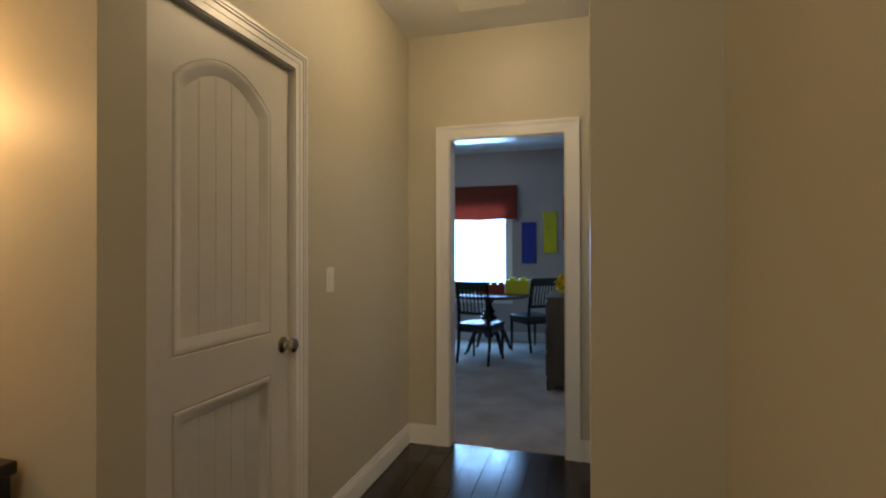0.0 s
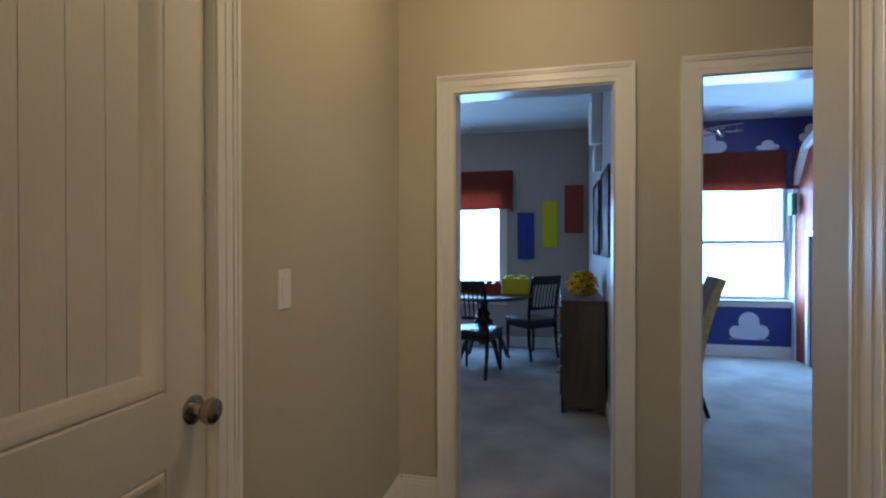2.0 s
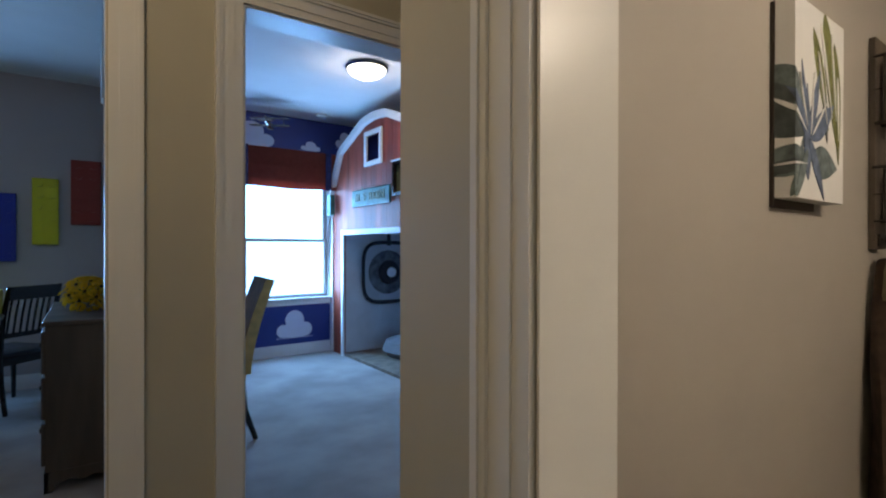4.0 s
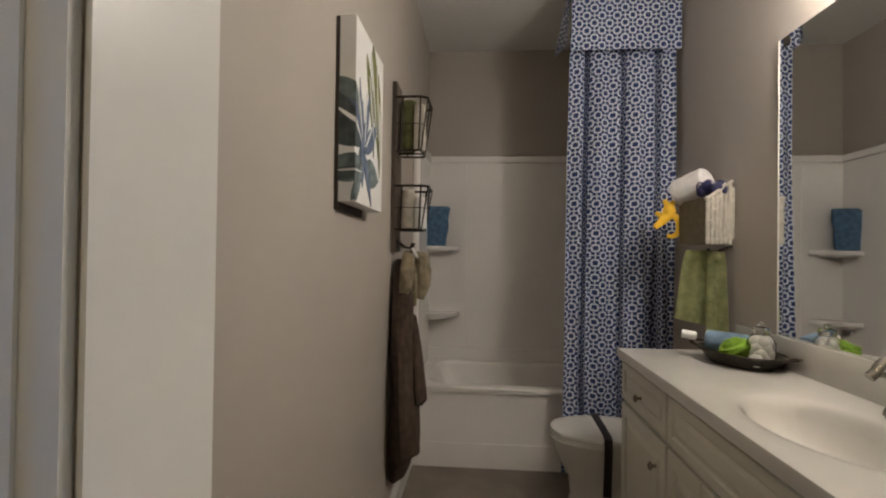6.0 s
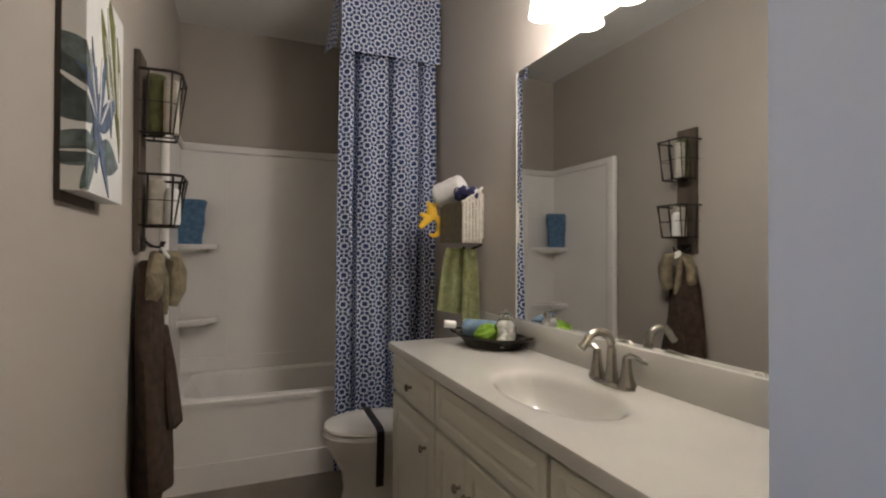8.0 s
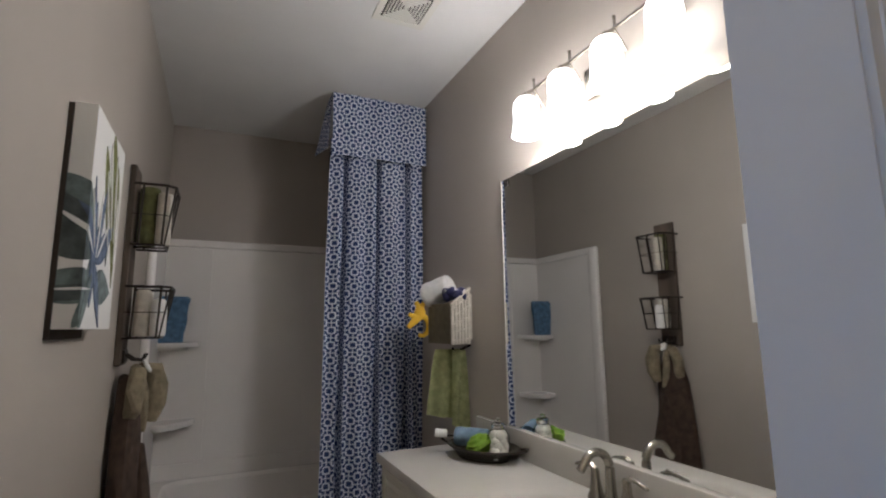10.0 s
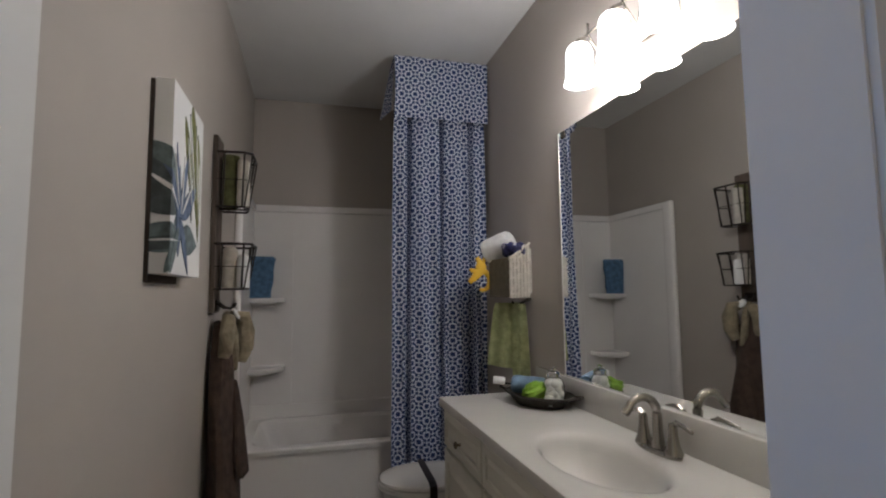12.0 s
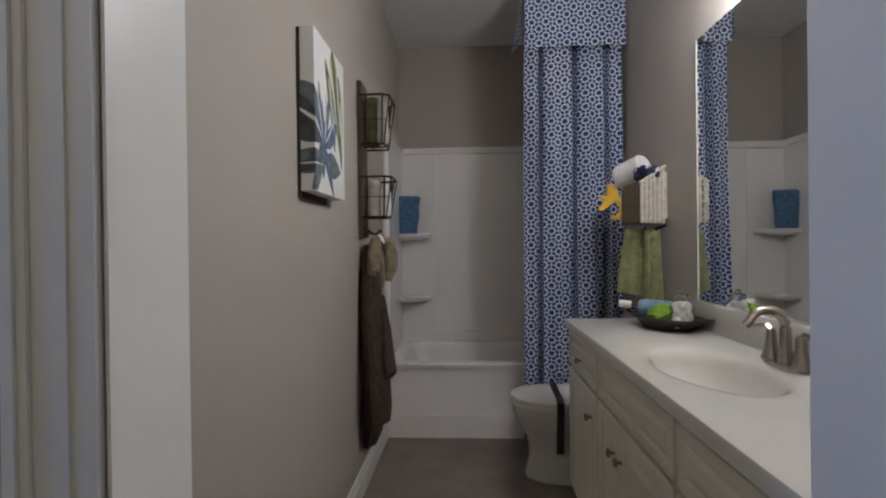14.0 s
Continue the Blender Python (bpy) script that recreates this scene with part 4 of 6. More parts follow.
M_BEIGE = mat("beige_ribbon_cloth", (0.27, 0.225, 0.145), 0.9, vary=0.15, scale=30, bump=0.8, bscale=300)
M_LIME = mat("lime_terry", (0.20, 0.36, 0.03), 0.95, vary=0.2, scale=30, bump=1.0, bscale=350)
M_PALEG = mat("pale_green_terry", (0.50, 0.53, 0.26), 0.95, vary=0.15, scale=30, bump=1.0, bscale=350)


RX, RY = -0.16, -0.015


def wall_rack():
    ob = thing("wall_rack", "dark weathered wood wall rack with two wire baskets and hooks", "wall rack", (RX, RY, 0))
    part("board", box(2.345, 1.988, 1.245, 2.485, 2.008, 2.002, 0.002), M_PLANK, ob)
    b1 = wire_basket(ob, 2.31, 2.52, 1.848, 1.692, 1.920)
    b2 = wire_basket(ob, 2.31, 2.52, 1.842, 1.344, 1.532)
    part("hook_plate", box(2.375, 1.980, 1.255, 2.455, 1.990, 1.30, 0.002), M_WIRE, ob)
    for x in (2.385, 2.445):
        part("hook", pipe(bmesh.new(), [(x, 1.982, 1.285), (x, 1.955, 1.265), (x, 1.925, 1.262), (x, 1.915, 1.285)], 0.005), M_WIRE, ob)
    rolled_towel("rolled_towel", (2.40 + RX, 1.942 + RY, 1.698), (2.40 + RX, 1.942 + RY, 1.925), 0.036, M_OLIVE, "rolled olive green towel standing in the upper wire basket", "rolled towels in the baskets")
    rolled_towel("rolled_towel", (2.37 + RX, 1.887 + RY, 1.698), (2.37 + RX, 1.887 + RY, 1.900), 0.027, M_CREAM, "rolled cream towel standing in the upper wire basket", "rolled towels in the baskets")
    jar("toiletry_jar", (2.39 + RX, 1.882 + RY, 1.350), 0.028, 0.16, M_WHITE, "white toiletry jar in the lower wire basket", False)
    jar("toiletry_jar", (2.41 + RX, 1.938 + RY, 1.350), 0.034, 0.20, M_CREAM, "cream toiletry jar in the lower wire basket", False)


wall_rack()


def bath_towel():
    ob = thing("hanging_towel", "chocolate brown bath towel hanging from the wall rack", "towel", (RX, RY, 0))
    def fold(xc, levels, name, material):
        bm = bmesh.new()
        n = 18
        rings = []
        for z, hw, d, y0, dx in levels:
            r = []
            for k in range(n):
                a = 2 * math.pi * k / n
                wob = 1 + 0.10 * math.sin(3 * a + z * 7) + 0.06 * math.sin(5 * a - z * 4)
                r.append(bm.verts.new((xc + dx + hw * math.cos(a) * wob, y0 - d / 2 + d / 2 * math.sin(a) * wob, z + 0.012 * math.sin(2 * a))))
            rings.append(r)
        for u, v in zip(rings, rings[1:]):
            for k in range(n):
                bm.faces.new((u[k], u[(k + 1) % n], v[(k + 1) % n], v[k]))
        bm.faces.new(rings[0]), bm.faces.new(rings[-1])
        bmesh.ops.recalc_face_normals(bm, faces=bm.faces)
        return part(name, bm, material, ob, smooth=True)
    fold(2.40, [(1.20, 0.05, 0.05, 1.995, 0.0), (1.05, 0.10, 0.085, 2.0, 0.0), (0.85, 0.125, 0.09, 2.002, 0.0), (0.70, 0.14, 0.115, 2.002, 0.0), (0.55, 0.15, 0.125, 2.002, 0.0), (0.40, 0.155, 0.135, 2.002, 0.0), (0.352, 0.14, 0.135, 2.002, 0.0), (0.34, 0.10, 0.10, 1.995, 0.0)], "towel_body", M_BROWN)
    fold(2.43, [(0.95, 0.03, 0.03, 1.93, 0.0), (0.80, 0.06, 0.05, 1.925, 0.0), (0.66, 0.09, 0.06, 1.915, -0.01), (0.58, 0.08, 0.07, 1.912, -0.02), (0.555, 0.03, 0.05, 1.915, -0.02)], "towel_fold", M_BROWN)
    fold(2.40, [(0.37, 0.12, 0.105, 1.998, 0.0), (0.30, 0.10, 0.09, 2.0, -0.01), (0.245, 0.075, 0.065, 2.0, -0.01), (0.225, 0.03, 0.04, 1.99, -0.01)], "towel_corner", M_BROWN)
    bw = thing("towel_bow", "beige cloth bow with a white button tied round the brown towel", "bow", (RX, RY, 0))
    for nm, pts, rs in (("loop", [(2.42, 1.93, 1.235), (2.46, 1.89, 1.22), (2.47, 1.880, 1.16), (2.465, 1.880, 1.09), (2.45, 1.89, 1.03)], [0.018, 0.038, 0.044, 0.040, 0.022]), ("loop", [(2.40, 1.945, 1.235), (2.36, 1.93, 1.22), (2.33, 1.93, 1.16), (2.33, 1.935, 1.09), (2.34, 1.95, 1.06)], [0.016, 0.028, 0.032, 0.030, 0.022]), ("tail", [(2.40, 1.93, 1.22), (2.40, 1.915, 1.15), (2.41, 1.915, 1.06), (2.43, 1.91, 1.0)], [0.015, 0.020, 0.024, 0.010])):
        part(nm, pipe(bmesh.new(), pts, rs, 10), M_BEIGE, bw, smooth=True)
    kb = part("button", lathe(bmesh.new(), [(0.0, 0.0), (0.026, 0.0), (0.028, 0.005), (0.022, 0.010), (0.0, 0.011)]), M_WHITE, bw, "white disc button", smooth=True)
    kb.matrix_local = pose(2.41, 1.912, 1.238, 60, 0, 0)


bath_towel()


def tub_towel():
    ob = thing("folded_towel", "steel blue folded towel standing on the upper corner shelf", "towel", (3.505, 1.922, 1.295), 12)
    for k, dx in enumerate((-0.028, -0.009, 0.010, 0.028)):
        bm = box(dx - 0.0092, -0.092 + 0.006 * k, 0.0, dx + 0.0092, 0.094 - 0.009 * k, 0.27 + 0.012 * math.sin(k * 2), 0.008, 3)
        bmesh.ops.subdivide_edges(bm, edges=[e for e in bm.edges if e.calc_length() > 0.1], cuts=5)
        for v in bm.verts:
            t = v.co.z / 0.28
            v.co.y *= 0.82 + 0.26 * t
            v.co.y += 0.004 * math.sin(v.co.z * 40 + k)
            v.co.x = v.co.x * (0.85 + 0.35 * t) + 0.003 * math.sin(v.co.z * 30 + 2 * k)
        part("towel_layer", bm, M_TBLUE, ob, smooth=True)


tub_towel()


def wall_basket():
    """White wicker basket on the south wall with a taupe cloth lining, things in it and a hook below."""
    ob = thing("wicker_wall_basket", "white wicker wall basket with taupe cloth side beside the mirror", "basket", (0, 0, 0))
    x0, x1, yb, yf, z0, z1 = 2.088, 2.345, 0.580, 0.698, 1.295, 1.47
    xw = 2.168
    bm = bmesh.new()
    floor_in = [(x0, yf), (x1, yf), (x1, yb), (xw, yb)]
    prism(bm, floor_in, "z", z0, z0 + 0.006)
    bm_box(bm, x0, yf - 0.006, z0 + 0.006, x1, yf, z1 + 0.008, 0.002)
    bm_box(bm, x1 - 0.006, yb, z0 + 0.006, x1, yf - 0.006, z1 + 0.01)
    prism(bm, [(x0 + 0.002, yf - 0.006), (x0 + 0.010, yf - 0.006), (xw + 0.006, yb), (xw - 0.002, yb)], "z", z0 + 0.006, z1 - 0.01)
    part("lining", bm, mat("taupe_linen", (0.20, 0.175, 0.12), 0.9, vary=0.1, scale=30, bump=0.6, bscale=400), ob, "taupe cloth lining")
    part("back_board", box(xw, 0.543, z0 + 0.02, x1 - 0.01, yb - 0.001, z1 + 0.06), M_CREAM, ob)
    def on_side(t, out=0.0):
        return 2.080 + 0.080 * t - out * 0.87, 0.700 - 0.140 * t - out * 0.5
    n = 6
    for k in range(n):
        t0, t1 = k / n + 0.018, (k + 1) / n - 0.018
        zt = z1 + 0.085 * (t0 + t1) / 2
        corners = [on_side(t0), on_side(t1), on_side(t1, 0.006), on_side(t0, 0.006)]
        bm = prism(bmesh.new(), corners, "z", z0 - 0.004, zt)
        bmesh.ops.bevel(bm, geom=bm.edges[:], offset=0.002, segments=1, affect="EDGES")
        part("stake", bm, M_CREAM, ob)
    for k in range(5):
        v = (k + 0.4) / 5
        pts = []
        for i in range(13):
            t = i / 12
            x, y = on_side(t, 0.004 + 0.0045 * math.sin(math.pi * (n * t + k)))
            pts.append((x, y, z0 + v * (z1 - z0 + 0.085 * t)))
        part("weaver", pipe(bmesh.new(), pts, 0.0042, 6), M_CREAM, ob, smooth=True)
    part("rim", pipe(bmesh.new(), [(*on_side(t, 0.003), z1 + 0.085 * t) for t in (0.0, 0.33, 0.66, 1.0)], 0.007, 8), M_CREAM, ob, smooth=True)
    part("rim", pipe(bmesh.new(), [(x0, yf - 0.003, z1 + 0.009), (x1, yf - 0.003, z1 + 0.009)], 0.004, 8), bpy.data.materials["taupe_linen"], ob, smooth=True)
    rolled_towel("rolled_washcloth", (2.36, 0.70, 1.525), (2.25, 0.615, 1.57), 0.064, M_TERRYW, "rolled white washcloth sticking out of the wicker basket")
    puff = thing("bath_puff", "navy mesh bath flower in the wicker basket", "bath puff", (2.17, 0.635, 1.525))
    rnd = random.Random(4)
    for k in range(9):
        a = 2 * math.pi * k / 8
        r = 0.0 if k == 8 else 0.036
        bm = bmesh.new()
        bmesh.ops.create_icosphere(bm, subdivisions=2, radius=0.026, matrix=Matrix.Translation((r * math.cos(a), r * math.sin(a), 0.012 * math.sin(3 * a))))
        for v in bm.verts:
            v.co += Vector((rnd.uniform(-1, 1), rnd.uniform(-1, 1), rnd.uniform(-1, 1))) * 0.003
        part("petal", bm, mat("navy_mesh", (0.02, 0.022, 0.10), 0.7, vary=0.3, scale=60) if k == 0 else bpy.data.materials["navy_mesh"], puff, smooth=True)
    rim_pts = lambda a: (0.05 * math.cos(a), 0.05 * math.sin(a), 0.010 + 0.010 * math.sin(5 * a))
    part("petal_edge", pipe(bmesh.new(), [rim_pts(2 * math.pi * k / 40) for k in range(41)], 0.0035, 5), M_TERRYW, puff, "white stitched edge", smooth=True)
    toy = thing("foam_animal", "yellow foam animal cut-out hanging at the end of the wicker basket", "toy", (2.35, 0.752, 1.40))
    yfm = mat("yellow_foam", (0.78, 0.48, 0.03), 0.7, vary=0.06, scale=12)
    def flat(bm):
        for v in bm.verts:
            v.co.x *= 0.5
        return bm
    part("head", flat(lathe(bmesh.new(), [(0.0, -0.030), (0.022, -0.022), (0.031, 0.0), (0.022, 0.022), (0.0, 0.030)], (0, -0.012, 0.048), 18)), yfm, toy, smooth=True)
    for y, z in ((-0.034, 0.092), (0.010, 0.098)):
        part("ear", flat(pipe(bmesh.new(), [(0, -0.012, 0.055), (0, (y - 0.012) / 2, 0.078), (0, y, z)], [0.016, 0.014, 0.011], 10)), yfm, toy, smooth=True)
    arc = [(0, -0.022 + 0.036 * math.sin(radians(g)) * -1, -0.022 + 0.048 * math.cos(radians(g))) for g in range(0, 231, 21)]
    part("tail_loop", flat(pipe(bmesh.new(), arc, [0.017 - 0.0007 * k for k in range(len(arc))], 10)), yfm, toy, smooth=True)
    part("arm", flat(pipe(bmesh.new(), [(0, -0.015, 0.035), (0, 0.015, 0.005), (0, 0.052, -0.030)], [0.024, 0.021, 0.012], 10)), yfm, toy, smooth=True)
    part("arm", flat(pipe(bmesh.new(), [(0, 0.010, 0.025), (0, 0.035, 0.030), (0, 0.048, 0.040)], [0.016, 0.012, 0.009], 10)), yfm, toy, smooth=True)
    tw = thing("hand_towel", "pale green hand towel hanging on a hook under the wicker basket", "towel", (0, 0, 0))
    def drape(x0t, x1t, x0b, x1b, zt, zb, y, ph):
        bm = bmesh.new()
        nx, nz = 16, 10
        g = []
        for j in range(nz + 1):
            v = j / nz
            row = []
            for i in range(nx + 1):
                u = i / nx
                xa = x0t + (x0b - x0t) * v ** 0.7
                xb = x1t + (x1b - x1t) * v ** 0.7
                row.append(bm.verts.new((y + 0.016 * math.sin(u * 9 + ph + v) * (0.4 + 0.6 * v), xa + (xb - xa) * u, zt + (zb - zt) * v - 0.03 * u * v)))
            g.append(row)
        fs = [bm.faces.new((g[j][i], g[j + 1][i], g[j + 1][i + 1], g[j][i + 1])) for j in range(nz) for i in range(nx)]
        bmesh.ops.solidify(bm, geom=fs, thickness=0.008)
        return bm
    part("towel_fall", drape(0.722, 0.600, 0.764, 0.612, 1.268, 0.975, 2.205, 0), M_PALEG, tw, smooth=True)
    part("towel_fall", drape(0.640, 0.578, 0.650, 0.560, 1.262, 0.925, 2.180, 2), M_PALEG, tw, smooth=True)
    part("towel_knot", lathe(bmesh.new(), [(0.0, -0.022), (0.016, -0.016), (0.022, 0.0), (0.015, 0.016), (0.0, 0.022)], (2.178, 0.612, 1.245), 14), M_PALEG, tw, smooth=True)
    hk = thing("towel_hook", "small dark metal hook holding the green towel", "hook", (0, 0, 0))
    part("hook_arm", pipe(bmesh.new(), [(2.19, 0.543, 1.285), (2.19, 0.60, 1.262), (2.19, 0.632, 1.258), (2.19, 0.640, 1.275)], 0.006), M_WIRE, hk)


wall_basket()


def tray():
    ob = thing("wire_tray", "dark oval wire tray with a loop handle on the vanity top", "tray", (1.842, 0.679, 0.862), 22)
    part("tray_bowl", lathe(bmesh.new(), [(0.0, 0.004), (0.085, 0.004), (0.10, 0.012), (0.125, 0.040), (0.130, 0.046), (0.127, 0.047), (0.118, 0.040), (0.095, 0.016), (0.08, 0.009), (0.0, 0.009)], (0, 0, 0), 30, 1.22, 0.78), mat("pewter_mesh", (0.10, 0.095, 0.08), 0.4, metal=0.8, vary=0.2, scale=60, bump=0.6, bscale=300), ob, smooth=True)
    part("rim", pipe(bmesh.new(), [(0.160 * math.cos(a), 0.103 * math.sin(a), 0.046) for a in [2 * math.pi * k / 28 for k in range(29)]], 0.004, 6), M_WIRE, ob)
    part("foot_ring", pipe(bmesh.new(), [(0.11 * math.cos(a), 0.07 * math.sin(a), 0.003) for a in [2 * math.pi * k / 24 for k in range(25)]], 0.003, 6), M_WIRE, ob)
    for s in (-1, 1):
        part("handle", pipe(bmesh.new(), [(s * 0.145, -0.045, 0.045), (s * 0.185, -0.040, 0.052), (s * 0.205, 0.0, 0.056), (s * 0.185, 0.040, 0.052), (s * 0.145, 0.045, 0.045)], 0.005, 8), M_WIRE, ob)
    rolled_towel("rolled_towel", (1.950, 0.745, 0.932), (1.858, 0.642, 0.928), 0.036, mat("pale_blue_terry", (0.20, 0.30, 0.42), 0.95, vary=0.2, scale=30, bump=1, bscale=350), "rolled pale blue washcloth on the wire tray")
    lw = thing("bunched_washcloth", "bunched lime green washcloth on the wire tray", "towel", (1.805, 0.710, 0.926), 20)
    bm = bmesh.new()
    bmesh.ops.create_icosphere(bm, subdivisions=4, radius=0.04)
    for v in bm.verts:
        p = v.co / 0.04
        r = 1 + 0.10 * math.sin(5 * p.x + 3 * p.z) + 0.10 * math.sin(7 * p.y - 4 * p.x) + 0.06 * math.sin(13 * p.z + 9 * p.y)
        v.co = Vector((v.co.x * 0.95 * r, v.co.y * 1.55 * r, v.co.z * 0.85 * r))
    part("cloth", bm, M_LIME, lw, smooth=True)
    jb = thing("glass_jar", "clear glass jar of cotton balls with glass stopper on tray", "jar", (1.765, 0.652, 0.878))
    part("jar_glass", lathe(bmesh.new(), [(0.0, 0.0), (0.036, 0.0), (0.043, 0.01), (0.043, 0.078), (0.031, 0.098), (0.024, 0.104), (0.022, 0.104), (0.028, 0.097), (0.040, 0.077), (0.040, 0.012), (0.034, 0.004), (0.0, 0.004)]), M_JAR, jb, smooth=True)
    part("lid", lathe(bmesh.new(), [(0.0, 0.104), (0.026, 0.104), (0.027, 0.120), (0.022, 0.127), (0.009, 0.131), (0.012, 0.140), (0.0, 0.146)]), M_GLASS, jb, "clear glass stopper", smooth=True)
    rnd = random.Random(2)
    for k in range(16):
        bm = bmesh.new()
        a = 2 * math.pi * k / 4 + k // 4
        bmesh.ops.create_icosphere(bm, subdivisions=2, radius=0.0195, matrix=Matrix.Translation((0.021 * math.cos(a) * (1 - 0.2 * (k // 8)), 0.021 * math.sin(a) * (1 - 0.2 * (k // 8)), 0.020 + 0.020 * (k // 4))))
        part("cotton_ball", bm, M_WHITE, jb, smooth=True)
    jar("lotion_bottle", (1.740, 0.680, 0.878), 0.016, 0.045, M_WHITE, "tiny white lotion bottle lying on the tray", False, "bottle")
    tb = thing("tube_bottle", "white capped blue lotion tube sticking out of the tray", "bottle", (1.968, 0.777, 0.940))
    c = part("cap", lathe(bmesh.new(), [(0.0, 0.0), (0.014, 0.0), (0.016, 0.004), (0.016, 0.05), (0.0, 0.05)]), M_WHITE, tb, "white screw cap", smooth=True)
    c.matrix_local = look((0.0, 0.0, 0.0), (-0.03, -0.10, -0.012)) @ pose(0, 0, 0.0)


tray()


# windows, playroom and bedroom
def window(name, x0, x1, z0, z1, rail, label):
    ob = thing(name, label, "window", (0, 0, 0))
    ob["kind"] = "structure"
    y = 7.07
    bm = box(x0 - 0.07, y - 0.016, z0, x0, y, z1 + 0.07)
    bm_box(bm, x1, y - 0.016, z0, x1 + 0.07, y, z1 + 0.07)
    bm_box(bm, x0, y - 0.016, z1, x1, y, z1 + 0.07)
    bm_box(bm, x0 - 0.07, y - 0.013, z0 - 0.085, x1 + 0.07, y, z0 - 0.022)
    part("window_casing", bm, M_TRIM, ob)
    part("window_sill", box(x0 - 0.09, y - 0.045, z0 - 0.022, x1 + 0.09, y + 0.06, z0, 0.004), M_TRIM, ob)
    for nm, a, b, yy in (("upper_sash", rail, z1, y + 0.085), ("lower_sash", z0, rail + 0.03, y + 0.05)):
        bm = box(x0, yy, a, x0 + 0.04, yy + 0.03, b)
        bm_box(bm, x1 - 0.04, yy, a, x1, yy + 0.03, b)
        bm_box(bm, x0 + 0.04, yy, a, x1 - 0.04, yy + 0.03, a + 0.035)
        bm_box(bm, x0 + 0.04, yy, b - 0.035, x1 - 0.04, yy + 0.03, b)
        s = part(nm, bm, M_TRIM, ob)
        p = part("pane", box(x0 + 0.04, yy + 0.012, a + 0.035, x1 - 0.04, yy + 0.016, b - 0.035), M_GLASS, s)
        p.visible_shadow = False
    bm = box(x0 - 0.001, y, z0, x0 + 0.012, y + 0.13, z1)
    bm_box(bm, x1 - 0.012, y, z0, x1 + 0.001, y + 0.13, z1)
    part("window_reveal", bm, M_TRIM, ob)
    return ob


window("window_1", W1[0], W1[1], 0.62, 2.0, 1.93, "white double-hung window in the grey playroom wall")
window("window_2", W2[0], W2[1], 0.66, 2.0, 1.31, "white double-hung window in the blue bedroom wall")


def valance(name, x0, x1, z0, z1, label, cuffs=False):
    ob = thing(name, label, "window valance", (0, 0, 0))
    n, bm = 30, bmesh.new()
    g = []
    for j in range(9):
        v = j / 8
        row = []
        for i in range(n + 1):
            u = i / n
            x = x0 + (x1 - x0) * u + 0.02 * v * (2 * u - 1)
            yy = 6.95 - 0.012 * v - 0.006 * math.sin(u * 20) * v - (0.008 if j % 3 == 2 else 0)
            row.append(bm.verts.new((x, yy, z1 + (z0 - z1) * v + 0.006 * math.sin(u * 9) * v)))
        g.append(row)
    fs = [bm.faces.new((g[j][i], g[j + 1][i], g[j + 1][i + 1], g[j][i + 1])) for j in range(8) for i in range(n)]
    bmesh.ops.solidify(bm, geom=fs, thickness=0.004)
    part("front_cloth", bm, M_RED, ob, smooth=True)
    for xe, s in ((x0, -1), (x1, 1)):
        bm = prism(bmesh.new(), [(xe, 6.955), (xe + s * 0.004, 6.955), (xe + s * 0.004, 7.066), (xe, 7.066)], "z", z0 - 0.02, z1)
        part("side_return", bm, M_RED, ob)
    part("mounting_board", box(x0 + 0.005, 6.96, z1 - 0.02, x1 - 0.005, 7.066, z1 - 0.002), M_WHITE, ob)
    if cuffs:
        mb = mat("navy_star_cloth", (0.02, 0.03, 0.12), 0.8, vary=0.3, scale=40)
        for xe in (x0 + 0.10, x1 - 0.10):
            part("side_band", box(xe - 0.035, 6.915, z0 + 0.003, xe + 0.035, 6.925, z1 + 0.002), mb, ob, "navy cloth band")


valance("playroom_valance", -2.02, -0.86, 1.745, 2.235, "rust red fabric valance over the playroom window")
valance("bedroom_valance", 1.16, 2.30, 1.905, 2.345, "rust red fabric valance over the bedroom window", True)


def brick_art(x0, x1, z0, z1, material, label):
    ob = thing("brick_wall_art", label, "wall art", (0, 0, 0), 0, "coloured brick panels on the playroom wall")
    part("plate", box(x0, 7.035, z0, x1, 7.068, z1, 0.004), material, ob)
    nx, nz = 2, 6
    for i in range(nx):
        for j in range(nz):
            cx, cz = x0 + (x1 - x0) * (i + 0.5) / nx, z0 + (z1 - z0) * (j + 0.5) / nz
            part("stud", tube(bmesh.new(), (cx, 7.017, cz), (cx, 7.036, cz), 0.030, seg=16), material, ob)


brick_art(-0.794, -0.590, 1.12, 1.705, M_BLUEB, "royal blue toy-brick shaped panel on the grey wall")
brick_art(-0.485, -0.300, 1.265, 1.85, M_YELB, "yellow toy-brick shaped panel on the grey wall")
brick_art(-0.214, 0.010, 1.445, 2.035, M_REDB, "red toy-brick shaped panel on the grey wall")


